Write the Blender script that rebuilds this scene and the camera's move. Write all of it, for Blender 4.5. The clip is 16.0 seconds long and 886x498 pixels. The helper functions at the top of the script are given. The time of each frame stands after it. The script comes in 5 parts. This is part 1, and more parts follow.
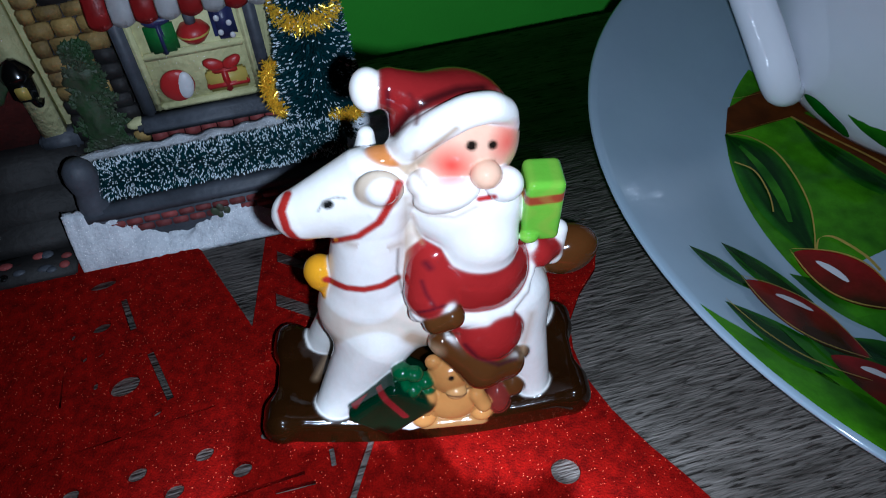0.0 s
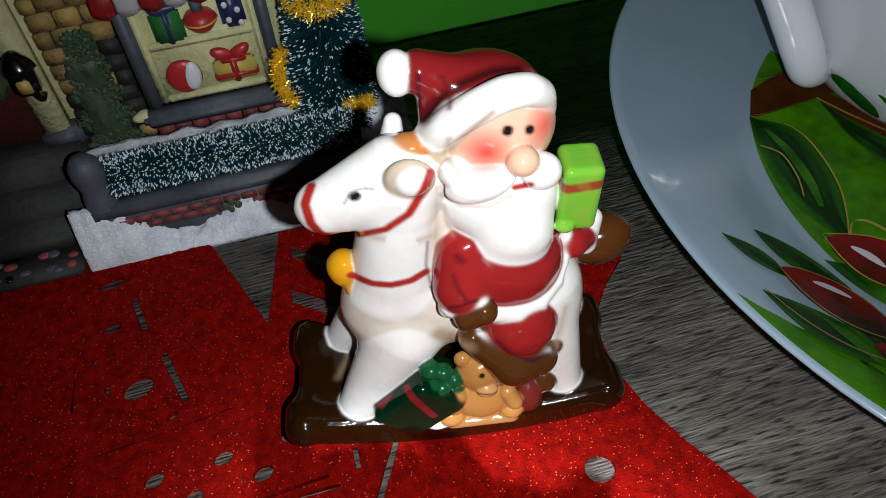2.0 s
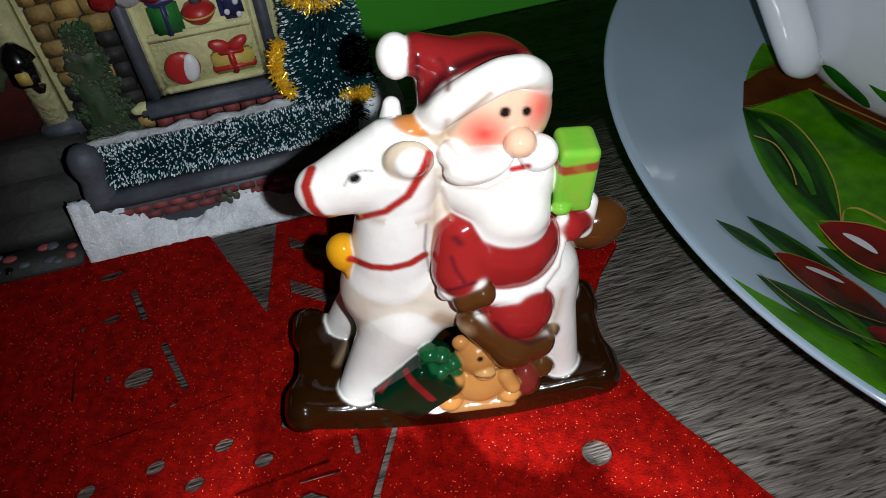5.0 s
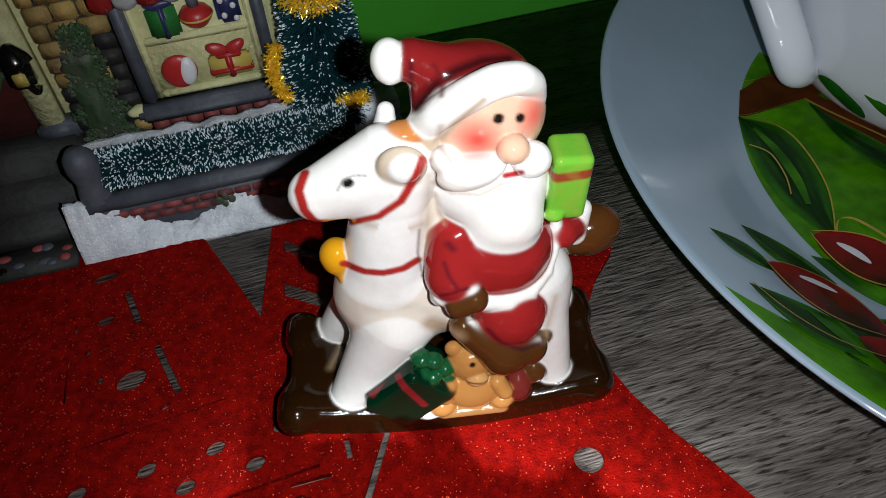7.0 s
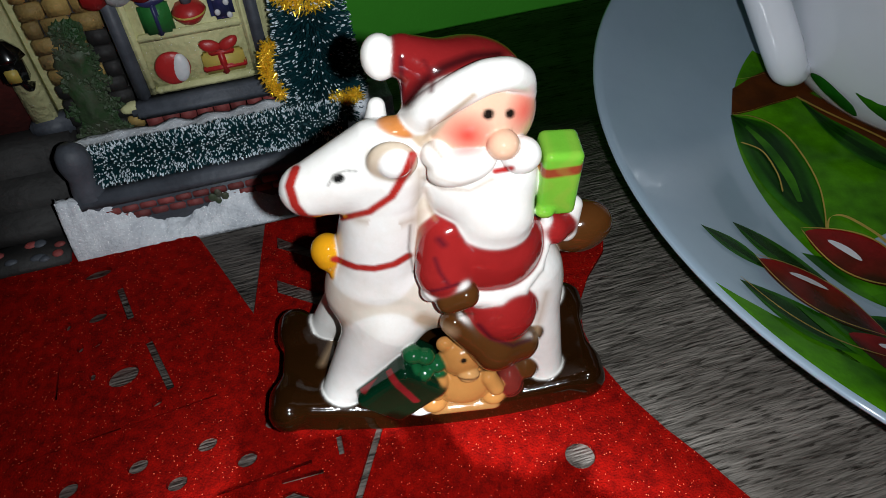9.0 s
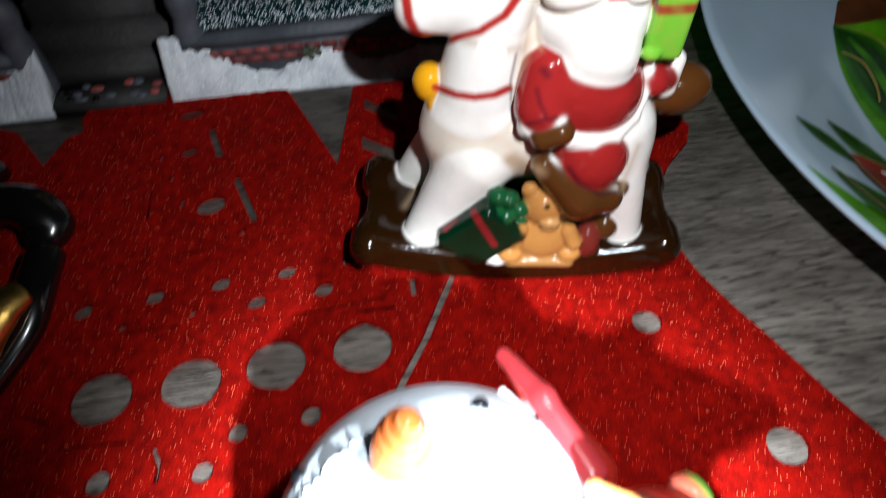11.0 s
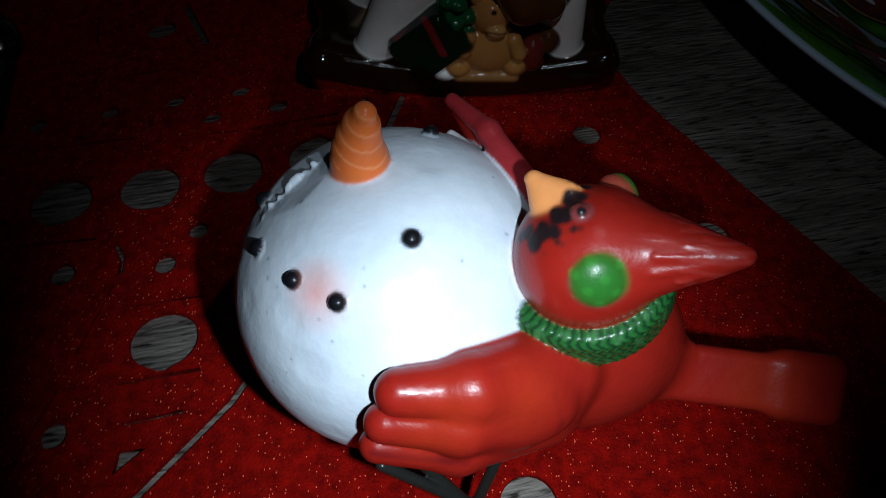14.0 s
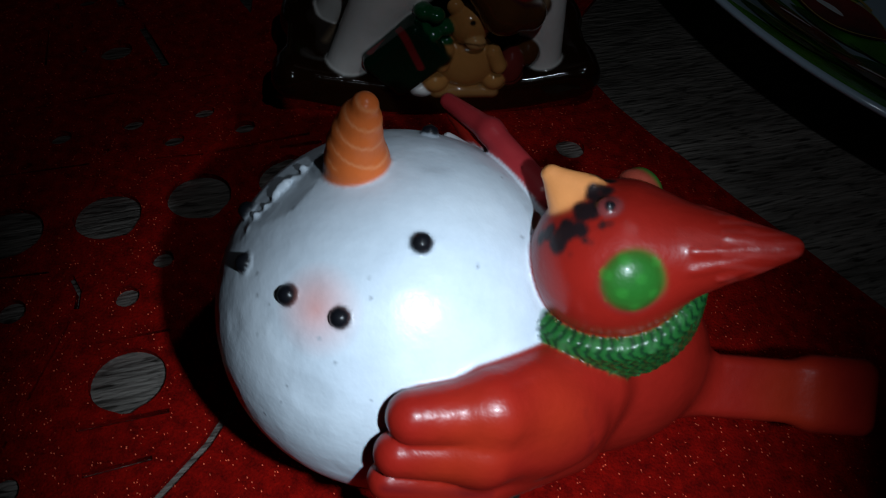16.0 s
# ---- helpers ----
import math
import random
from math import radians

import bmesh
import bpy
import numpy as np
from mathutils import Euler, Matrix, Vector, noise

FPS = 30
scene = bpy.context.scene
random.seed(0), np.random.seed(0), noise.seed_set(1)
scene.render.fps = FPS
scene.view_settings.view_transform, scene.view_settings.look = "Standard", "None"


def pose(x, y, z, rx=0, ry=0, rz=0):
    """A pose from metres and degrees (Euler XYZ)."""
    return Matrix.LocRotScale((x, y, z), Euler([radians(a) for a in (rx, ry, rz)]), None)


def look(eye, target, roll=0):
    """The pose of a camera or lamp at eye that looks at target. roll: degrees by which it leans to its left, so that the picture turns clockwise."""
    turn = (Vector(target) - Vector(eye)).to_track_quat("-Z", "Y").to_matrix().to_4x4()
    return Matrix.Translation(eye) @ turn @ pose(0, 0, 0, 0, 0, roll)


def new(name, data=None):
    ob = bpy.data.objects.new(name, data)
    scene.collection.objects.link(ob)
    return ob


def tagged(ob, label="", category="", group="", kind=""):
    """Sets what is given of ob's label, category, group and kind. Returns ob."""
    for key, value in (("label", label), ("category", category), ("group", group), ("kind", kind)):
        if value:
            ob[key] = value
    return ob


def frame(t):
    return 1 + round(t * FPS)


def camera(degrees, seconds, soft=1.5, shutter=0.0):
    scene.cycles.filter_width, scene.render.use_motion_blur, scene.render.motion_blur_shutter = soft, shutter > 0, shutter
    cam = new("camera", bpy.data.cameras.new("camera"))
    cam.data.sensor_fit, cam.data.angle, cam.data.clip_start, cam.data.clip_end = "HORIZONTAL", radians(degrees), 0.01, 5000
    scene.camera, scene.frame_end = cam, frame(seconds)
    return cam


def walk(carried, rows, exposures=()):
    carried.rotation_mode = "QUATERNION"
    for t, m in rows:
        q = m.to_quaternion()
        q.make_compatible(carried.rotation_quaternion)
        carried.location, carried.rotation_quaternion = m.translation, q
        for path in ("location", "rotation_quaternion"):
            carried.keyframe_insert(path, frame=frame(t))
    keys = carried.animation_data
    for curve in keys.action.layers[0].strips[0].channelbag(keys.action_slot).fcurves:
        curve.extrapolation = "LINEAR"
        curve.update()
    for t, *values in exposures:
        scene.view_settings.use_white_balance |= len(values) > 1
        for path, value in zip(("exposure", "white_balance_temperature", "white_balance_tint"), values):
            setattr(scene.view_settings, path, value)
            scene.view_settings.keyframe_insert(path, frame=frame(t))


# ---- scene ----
cam = camera(60.99, 16.0, soft=0.7, shutter=0.45)
PATH = [
    (0, (0.02034, 0.01139, 0.15700), (0.01349, 0.14348, 0.00698), -3.71),
    (0.5, (0.01854, 0.01394, 0.15313), (0.01195, 0.14374, 0.00112), -3.87),
    (1, (0.01826, 0.01575, 0.15280), (0.01217, 0.14571, 0.00090), -4.17),
    (1.5, (0.01639, 0.01545, 0.15207), (0.00973, 0.14474, -0.00038), -4.64),
    (2, (0.01458, 0.01584, 0.15240), (0.00800, 0.14623, 0.00089), -4.70),
    (2.5, (0.01518, 0.01502, 0.15182), (0.00941, 0.14468, -0.00034), -4.88),
    (3, (0.01256, 0.01553, 0.15234), (0.00730, 0.14672, 0.00147), -4.81),
    (3.5, (0.01274, 0.01565, 0.15245), (0.00652, 0.14671, 0.00151), -5.04),
    (4, (0.01276, 0.01326, 0.15127), (0.00691, 0.14348, -0.00041), -5.04),
    (6.5, (0.01574, 0.01192, 0.15187), (0.01100, 0.14401, 0.00177), -3.76),
    (7, (0.01478, 0.01216, 0.15157), (0.01010, 0.14406, 0.00130), -3.72),
    (7.5, (0.01585, 0.01108, 0.15165), (0.01205, 0.14384, 0.00212), -3.39),
    (8, (0.01602, 0.01153, 0.15168), (0.01263, 0.14383, 0.00173), -3.46),
    (10.5, (0.01223, 0.00987, 0.14606), (0.00254, 0.14093, -0.00470), -2.02),
    (11, (0.00784, -0.00826, 0.13964), (-0.00752, 0.11400, -0.01790), -1.32),
    (11.5, (0.00785, -0.01812, 0.13339), (-0.01209, 0.08529, -0.03663), -1.92),
    (12, (0.01210, -0.02170, 0.12988), (-0.00006, 0.07109, -0.04687), 2.81),
    (12.5, (0.01655, -0.02050, 0.12906), (0.00848, 0.06570, -0.05123), 4.34),
    (13, (0.01722, -0.02231, 0.12948), (0.00876, 0.06218, -0.05160), 3.47),
    (13.5, (0.01663, -0.02469, 0.13286), (0.00861, 0.06559, -0.04542), 2.74),
    (14, (0.00968, -0.03326, 0.13152), (0.00928, 0.07430, -0.03709), 4.07),
    (14.5, (0.00731, -0.03392, 0.12198), (0.01810, 0.07751, -0.04375), 7.62),
    (15, (0.00552, -0.03606, 0.11648), (0.01973, 0.07711, -0.04781), 9.86),
    (15.5, (0.00581, -0.03571, 0.11984), (0.01945, 0.08027, -0.04252), 8.18),
    (16, (0.00358, -0.03164, 0.12158), (0.01513, 0.08513, -0.04039), 6.91),
]
EXPOSURES = [(0.0, 0.3, 5300, 10), (0.5, 0.3, 5800, 10), (1.0, 0.33, 6450, 10), (8.0, 0.35, 6500, 10), (10.5, 0.33, 6500, 10), (11.0, 0.6, 6500, 10), (11.5, 0.0, 6400, 10), (12.0, -1.75, 6250, 9), (12.5, -2.55, 6100, 8), (13.0, -3.0, 6050, 8), (13.5, -3.4, 6050, 8), (14.0, -3.3, 6050, 8), (14.5, -3.35, 6000, 8), (15.5, -3.6, 6000, 8), (16.0, -3.65, 6000, 8)]
walk(cam, [(t, look(eye, target, roll)) for t, eye, target, roll in PATH], EXPOSURES)

# ---- light: the two places from which the torch shines ----
world = bpy.data.worlds.new("dark_room")
world.use_nodes = True
world.node_tree.nodes["Background"].inputs["Color"].default_value = (0.6, 0.7, 1.0, 1)
world.node_tree.nodes["Background"].inputs["Strength"].default_value = 0.004
scene.world = world


def torch(eye, target, watts, degrees, blend, colour):
    data = bpy.data.lights.new("torch", "SPOT")
    data.energy, data.spot_size, data.spot_blend = watts, radians(degrees), blend
    data.shadow_soft_size, data.color = 0.0016, colour
    ob = new("torch", data)
    ob.matrix_world = look(eye, target)
    return ob


torch((0.0275, 0.0130, 0.1500), (0.0190, 0.1080, 0.0360), 0.84, 97, 0.85, (0.90, 0.96, 1.0))
torch((0.0230, -0.0345, 0.1190), (0.0150, 0.0025, 0.0300), 6.3, 64, 0.95, (0.82, 0.93, 1.0))


# ---- materials ----
def socket(node, name, value):
    node.inputs[name].default_value = value


def material(name, colour, second=None, rough=0.5, metal=0.0, grain=400.0, bump=0.0, bump_scale=900.0, coat=0.0, stretch=(1, 1, 1), sparkle=0.0, random=0.0, attribute=False, sheen=0.0, flake=None, spec=0.5):
    """A surface with two scales of colour variation, fine relief and, where wanted, glitter."""
    m = bpy.data.materials.new(name)
    m.use_nodes = True
    nodes, links = m.node_tree.nodes, m.node_tree.links
    b = nodes["Principled BSDF"]
    socket(b, "Roughness", rough), socket(b, "Metallic", metal), socket(b, "Coat Weight", coat), socket(b, "Coat Roughness", 0.04)
    socket(b, "Sheen Weight", sheen), socket(b, "Specular IOR Level", spec)
    co = nodes.new("ShaderNodeTexCoord")
    mp = nodes.new("ShaderNodeMapping")
    socket(mp, "Scale", stretch)
    links.new(co.outputs["Object"], mp.inputs["Vector"])
    mix = nodes.new("ShaderNodeMix")
    mix.data_type = "RGBA"
    big, fine = nodes.new("ShaderNodeTexNoise"), nodes.new("ShaderNodeTexNoise")
    socket(big, "Scale", grain * 0.22), socket(big, "Detail", 3.0), socket(fine, "Scale", grain), socket(fine, "Detail", 6.0), socket(fine, "Roughness", 0.7)
    links.new(mp.outputs["Vector"], big.inputs["Vector"]), links.new(mp.outputs["Vector"], fine.inputs["Vector"])
    add = nodes.new("ShaderNodeMath")
    add.operation = "ADD"
    links.new(big.outputs["Fac"], add.inputs[0]), links.new(fine.outputs["Fac"], add.inputs[1])
    ramp = nodes.new("ShaderNodeMapRange")
    socket(ramp, "From Min", 0.7), socket(ramp, "From Max", 1.3)
    links.new(add.outputs["Value"], ramp.inputs["Value"])
    links.new(ramp.outputs["Result"], mix.inputs["Factor"])
    second = second or tuple(0.82 * c for c in colour)
    mix.inputs["A"].default_value, mix.inputs["B"].default_value = (*colour, 1), (*second, 1)
    out = mix.outputs["Result"]
    if attribute:
        at = nodes.new("ShaderNodeAttribute")
        at.attribute_name = "paint"
        mul = nodes.new("ShaderNodeMix")
        mul.data_type, mul.blend_type = "RGBA", "MULTIPLY"
        socket(mul, "Factor", 1.0)
        links.new(at.outputs["Color"], mul.inputs["A"]), links.new(out, mul.inputs["B"])
        out = mul.outputs["Result"]
    if random:
        info = nodes.new("ShaderNodeObjectInfo")
        hue = nodes.new("ShaderNodeHueSaturation")
        span = nodes.new("ShaderNodeMapRange")
        socket(span, "To Min", 1 - random), socket(span, "To Max", 1 + random)
        links.new(info.outputs["Random"], span.inputs["Value"]), links.new(span.outputs["Result"], hue.inputs["Value"])
        links.new(out, hue.inputs["Color"])
        out = hue.outputs["Color"]
    if sparkle:
        vor = nodes.new("ShaderNodeTexVoronoi")
        socket(vor, "Scale", 2400.0)
        links.new(co.outputs["Object"], vor.inputs["Vector"])
        sep = nodes.new("ShaderNodeSeparateColor")
        links.new(vor.outputs["Color"], sep.inputs["Color"])
        rare, near, both = (nodes.new("ShaderNodeMath") for _ in range(3))
        rare.operation, near.operation, both.operation = "GREATER_THAN", "LESS_THAN", "MULTIPLY"
        rare.inputs[1].default_value, near.inputs[1].default_value = 1 - sparkle, 0.3
        links.new(sep.outputs["Red"], rare.inputs[0]), links.new(vor.outputs["Distance"], near.inputs[0])
        links.new(rare.outputs["Value"], both.inputs[0]), links.new(near.outputs["Value"], both.inputs[1])
        glint = nodes.new("ShaderNodeMix")
        glint.data_type = "RGBA"
        links.new(both.outputs["Value"], glint.inputs["Factor"]), links.new(out, glint.inputs["A"])
        glint.inputs["B"].default_value = (*(flake or (0.9, 0.9, 0.92)), 1)
        out = glint.outputs["Result"]
    links.new(out, b.inputs["Base Color"])
    if bump:
        tex = nodes.new("ShaderNodeTexNoise")
        socket(tex, "Scale", bump_scale), socket(tex, "Detail", 4.0)
        links.new(mp.outputs["Vector"], tex.inputs["Vector"])
        bm_node = nodes.new("ShaderNodeBump")
        socket(bm_node, "Strength", bump), socket(bm_node, "Distance", 0.0004)
        links.new(tex.outputs["Fac"], bm_node.inputs["Height"]), links.new(bm_node.outputs["Normal"], b.inputs["Normal"])
    return m


def wood_material():
    """Grey oak laminate with long dark pores and lighter streaks along its grain."""
    m = material("grey_oak", (0.34, 0.30, 0.265), (0.10, 0.086, 0.074), rough=0.62, grain=760, bump=1.0, bump_scale=1300, stretch=(0.13, 1, 1), spec=0.12)
    nodes, links = m.node_tree.nodes, m.node_tree.links
    b = nodes["Principled BSDF"]
    source = b.inputs["Base Color"].links[0].from_socket
    mp = next(n for n in nodes if n.bl_idname == "ShaderNodeMapping")
    pores = nodes.new("ShaderNodeTexNoise")
    socket(pores, "Scale", 1250.0), socket(pores, "Detail", 4.0), socket(pores, "Distortion", 0.6)
    links.new(mp.outputs["Vector"], pores.inputs["Vector"])
    cut = nodes.new("ShaderNodeMapRange")
    socket(cut, "From Min", 0.53), socket(cut, "From Max", 0.66)
    links.new(pores.outputs["Fac"], cut.inputs["Value"])
    mix = nodes.new("ShaderNodeMix")
    mix.data_type = "RGBA"
    links.new(cut.outputs["Result"], mix.inputs["Factor"]), links.new(source, mix.inputs["A"])
    mix.inputs["B"].default_value = (0.045, 0.037, 0.031, 1)
    links.new(mix.outputs["Result"], b.inputs["Base Color"])
    return m


WOOD = wood_material()
GREEN_WALL = material("green_paint", (0.075, 0.50, 0.028), (0.065, 0.44, 0.024), rough=0.7, grain=60, bump=0.2, bump_scale=700)
PLAIN_WALL = material("dull_plaster", (0.35, 0.34, 0.32), rough=0.9, grain=20)
FELT = material("red_felt", (0.29, 0.0030, 0.0010), (0.085, 0.0007, 0.0004), rough=0.95, grain=2100, bump=1.0, bump_scale=2200, sparkle=0.085, flake=(0.95, 0.16, 0.08), spec=0.06)
GLAZE = material("painted_glaze", (1, 1, 1), (0.90, 0.87, 0.83), rough=0.11, grain=260, bump=0.34, bump_scale=300, coat=0.15, attribute=True, spec=0.32)
RESIN = material("painted_resin", (1, 1, 1), (0.84, 0.85, 0.86), rough=0.33, grain=260, bump=0.6, bump_scale=230, coat=0.07, attribute=True, spec=0.22)
# White porcelain of the plate: its dimmer light is put into the blue-grey colour.
SHADED_PORCELAIN = material("shaded_porcelain", (0.32, 0.41, 0.49), (0.29, 0.38, 0.46), rough=0.12, grain=60, bump=0.02, bump_scale=60, coat=0.3)
CUP_WHITE = material("cup_porcelain", (0.82, 0.83, 0.88), (0.77, 0.79, 0.85), rough=0.12, grain=60, bump=0.02, bump_scale=60, coat=0.3)
SNOW = material("glitter_snow", (0.74, 0.77, 0.81), (0.46, 0.49, 0.54), rough=0.7, grain=900, bump=1.0, bump_scale=1300, sparkle=0.2, flake=(1.0, 1.0, 1.0))
CREAM = material("cream_render", (0.62, 0.60, 0.32), (0.42, 0.41, 0.20), rough=0.7, grain=420, bump=0.9, bump_scale=700, sparkle=0.018)
SLATE = material("slate_paint", (0.085, 0.094, 0.115), (0.036, 0.041, 0.052), rough=0.6, grain=300, bump=0.5, bump_scale=600)
DARK_STONE = material("dark_paving", (0.024, 0.022, 0.021), (0.009, 0.008, 0.008), rough=0.7, grain=180, bump=0.9, bump_scale=400)
BRICK_RED = material("brick_red", (0.26, 0.05, 0.045), (0.16, 0.03, 0.03), rough=0.7, grain=400, bump=0.6, random=0.35)
STONE_TAN = material("tan_stone", (0.38, 0.25, 0.07), (0.13, 0.09, 0.04), rough=0.7, grain=250, bump=0.8, random=0.4)
MORTAR = material("grey_mortar", (0.05, 0.045, 0.04), rough=0.9, grain=300, bump=0.6)
IVY = material("ivy_green", (0.016, 0.060, 0.014), (0.065, 0.062, 0.045), rough=0.6, grain=500, bump=0.6)
BRISTLE = material("bristle_green", (0.003, 0.05, 0.06), (0.002, 0.022, 0.028), rough=0.6, grain=600, spec=0.2)
FROST = material("frosted_tip", (0.78, 0.86, 0.92), rough=0.5, grain=600)
TINSEL = material("gold_tinsel", (1.0, 0.68, 0.05), (0.8, 0.46, 0.02), rough=0.25, metal=0.45, grain=900)
RED_PAINT = material("red_paint", (0.42, 0.02, 0.02), rough=0.4, grain=300, bump=0.3)
WHITE_PAINT = material("white_paint", (0.66, 0.66, 0.68), rough=0.45, grain=300, bump=0.3)
GREEN_PAINT = material("green_gift_paint", (0.02, 0.15, 0.03), rough=0.4, grain=300, bump=0.3)
BLUE_PAINT = material("blue_paint", (0.025, 0.03, 0.10), rough=0.4, grain=300, bump=0.3)
YELLOW_PAINT = material("yellow_paint", (0.5, 0.38, 0.08), rough=0.5, grain=300)
DOOR_PAINT = material("door_red", (0.13, 0.02, 0.015), (0.06, 0.012, 0.01), rough=0.6, grain=200, bump=0.5)
BLACK_GLOSS = material("black_gloss", (0.004, 0.004, 0.004), rough=0.2, coat=0.5, grain=200)
GOLD = material("polished_gold", (0.85, 0.55, 0.16), (0.45, 0.27, 0.06), rough=0.36, bump=0.5, bump_scale=500, metal=1.0, grain=200)
LEAF_DARK = material("leaf_glaze", (0.008, 0.10, 0.004), (0.003, 0.018, 0.002), rough=0.3, grain=150, spec=0.08)
LEAF_MID = material("mid_leaf_glaze", (0.03, 0.17, 0.004), (0.008, 0.06, 0.003), rough=0.3, grain=150, spec=0.08)
LIME = material("lime_glaze", (0.07, 0.27, 0.002), (0.016, 0.085, 0.001), rough=0.25, grain=60, spec=0.1)
BERRY = material("berry_glaze", (0.26, 0.006, 0.008), (0.09, 0.003, 0.004), rough=0.2, grain=90, spec=0.12)
BROWN_GLAZE = material("brown_glaze", (0.14, 0.035, 0.005), (0.035, 0.009, 0.002), rough=0.3, grain=110, spec=0.08)
PLATE_PAINT = material("plate_paint", (1, 1, 1), (0.62, 0.66, 0.5), rough=0.14, grain=700, bump=0.25, bump_scale=260, coat=0.06, attribute=True, spec=0.07)
GOLD_LINE = material("gold_line", (0.62, 0.42, 0.08), rough=0.3, metal=0.8, grain=200)


# ---- mesh helpers, all lengths in millimetres ----
def place(x, y, z=0.0, turn=0.0):
    return Matrix.Translation((x / 1000, y / 1000, z / 1000)) @ Matrix.Rotation(radians(turn), 4, "Z")


def mesh_of(name, verts, faces, smooth=False):
    me = bpy.data.meshes.new(name)
    me.from_pydata([(x / 1000, y / 1000, z / 1000) for x, y, z in verts], [], faces)
    if smooth:
        me.polygons.foreach_set("use_smooth", [True] * len(me.polygons))
    me.update()
    return me


def part(name, me, mat, parent=None, label=""):
    ob = new(name, me)
    if not me.materials:
        me.materials.append(mat)
    ob.parent = parent
    return tagged(ob, label)


def from_bm(name, bm, smooth=False):
    me = bpy.data.meshes.new(name)
    for v in bm.verts:
        v.co *= 0.001
    bm.normal_update()
    bm.to_mesh(me)
    bm.free()
    if smooth:
        me.polygons.foreach_set("use_smooth", [True] * len(me.polygons))
    return me


def box_mesh(name, lo, hi, bevel=0.4, wobble=0.0, m=None):
    bm = bmesh.new()
    bmesh.ops.create_cube(bm, size=1.0)
    for v in bm.verts:
        v.co = Vector([lo[i] + (hi[i] - lo[i]) * (v.co[i] + 0.5) for i in range(3)])
    if bevel:
        bmesh.ops.bevel(bm, geom=list(bm.edges), offset=bevel, segments=2, affect="EDGES", clamp_overlap=True)
    for v in bm.verts:
        if wobble:
            v.co += wobble * noise.noise_vector(v.co * 0.35)
        if m:
            v.co = m @ v.co
    return from_bm(name, bm, bevel > 0)


def lathe(name, profile, segments=96):
    verts, faces = [], []
    n = len(profile)
    for i in range(segments):
        a = 2 * math.pi * i / segments
        verts += [(r * math.cos(a), r * math.sin(a), z) for r, z in profile]
    for i in range(segments):
        j = (i + 1) % segments
        for k in range(n - 1):
            faces.append((i * n + k, j * n + k, j * n + k + 1, i * n + k + 1))
    return mesh_of(name, verts, faces, True)


def tube_mesh(name, points, radius, sides=12, flat=1.0):
    """A round bar along a smooth line through the points; radius may be one number or one for each point."""
    pts = [Vector(p) for p in points]
    rad = list(radius) if isinstance(radius, (list, tuple)) else [radius] * len(pts)
    line, rads = [], []
    for i in range(len(pts) - 1):
        p0, p1, p2, p3 = pts[max(i - 1, 0)], pts[i], pts[i + 1], pts[min(i + 2, len(pts) - 1)]
        for k in range(8):
            t = k / 8
            line.append(0.5 * (2 * p1 + (p2 - p0) * t + (2 * p0 - 5 * p1 + 4 * p2 - p3) * t * t + (3 * p1 - p0 - 3 * p2 + p3) * t ** 3))
            rads.append(rad[i] + (rad[i + 1] - rad[i]) * t)
    line.append(pts[-1]), rads.append(rad[-1])
    verts, faces = [], []
    up = Vector((0.13, 0.21, 1)).normalized()
    for i, p in enumerate(line):
        d = (line[min(i + 1, len(line) - 1)] - line[max(i - 1, 0)]).normalized()
        a = d.cross(up).normalized()
        b = a.cross(d)
        for k in range(sides):
            w = 2 * math.pi * k / sides
            verts.append(p + rads[i] * (math.cos(w) * a + flat * math.sin(w) * b))
    for i in range(len(line) - 1):
        for k in range(sides):
            j = (k + 1) % sides
            faces.append((i * sides + k, i * sides + j, (i + 1) * sides + j, (i + 1) * sides + k))
    faces.append(tuple(range(sides))[::-1])
    faces.append(tuple((len(line) - 1) * sides + k for k in range(sides)))
    return mesh_of(name, verts, faces, True)


def ball_mesh(name, centre, radii, turn=0.0, wobble=0.0, seg=20):
    bm = bmesh.new()
    bmesh.ops.create_uvsphere(bm, u_segments=seg, v_segments=seg * 2 // 3, radius=1.0)
    r = Matrix.Rotation(radians(turn), 3, "Y")
    for v in bm.verts:
        v.co = Vector(centre) + r @ Vector([v.co[i] * radii[i] for i in range(3)])
        if wobble:
            v.co += wobble * noise.noise_vector(v.co * 0.3)
    return from_bm(name, bm, True)


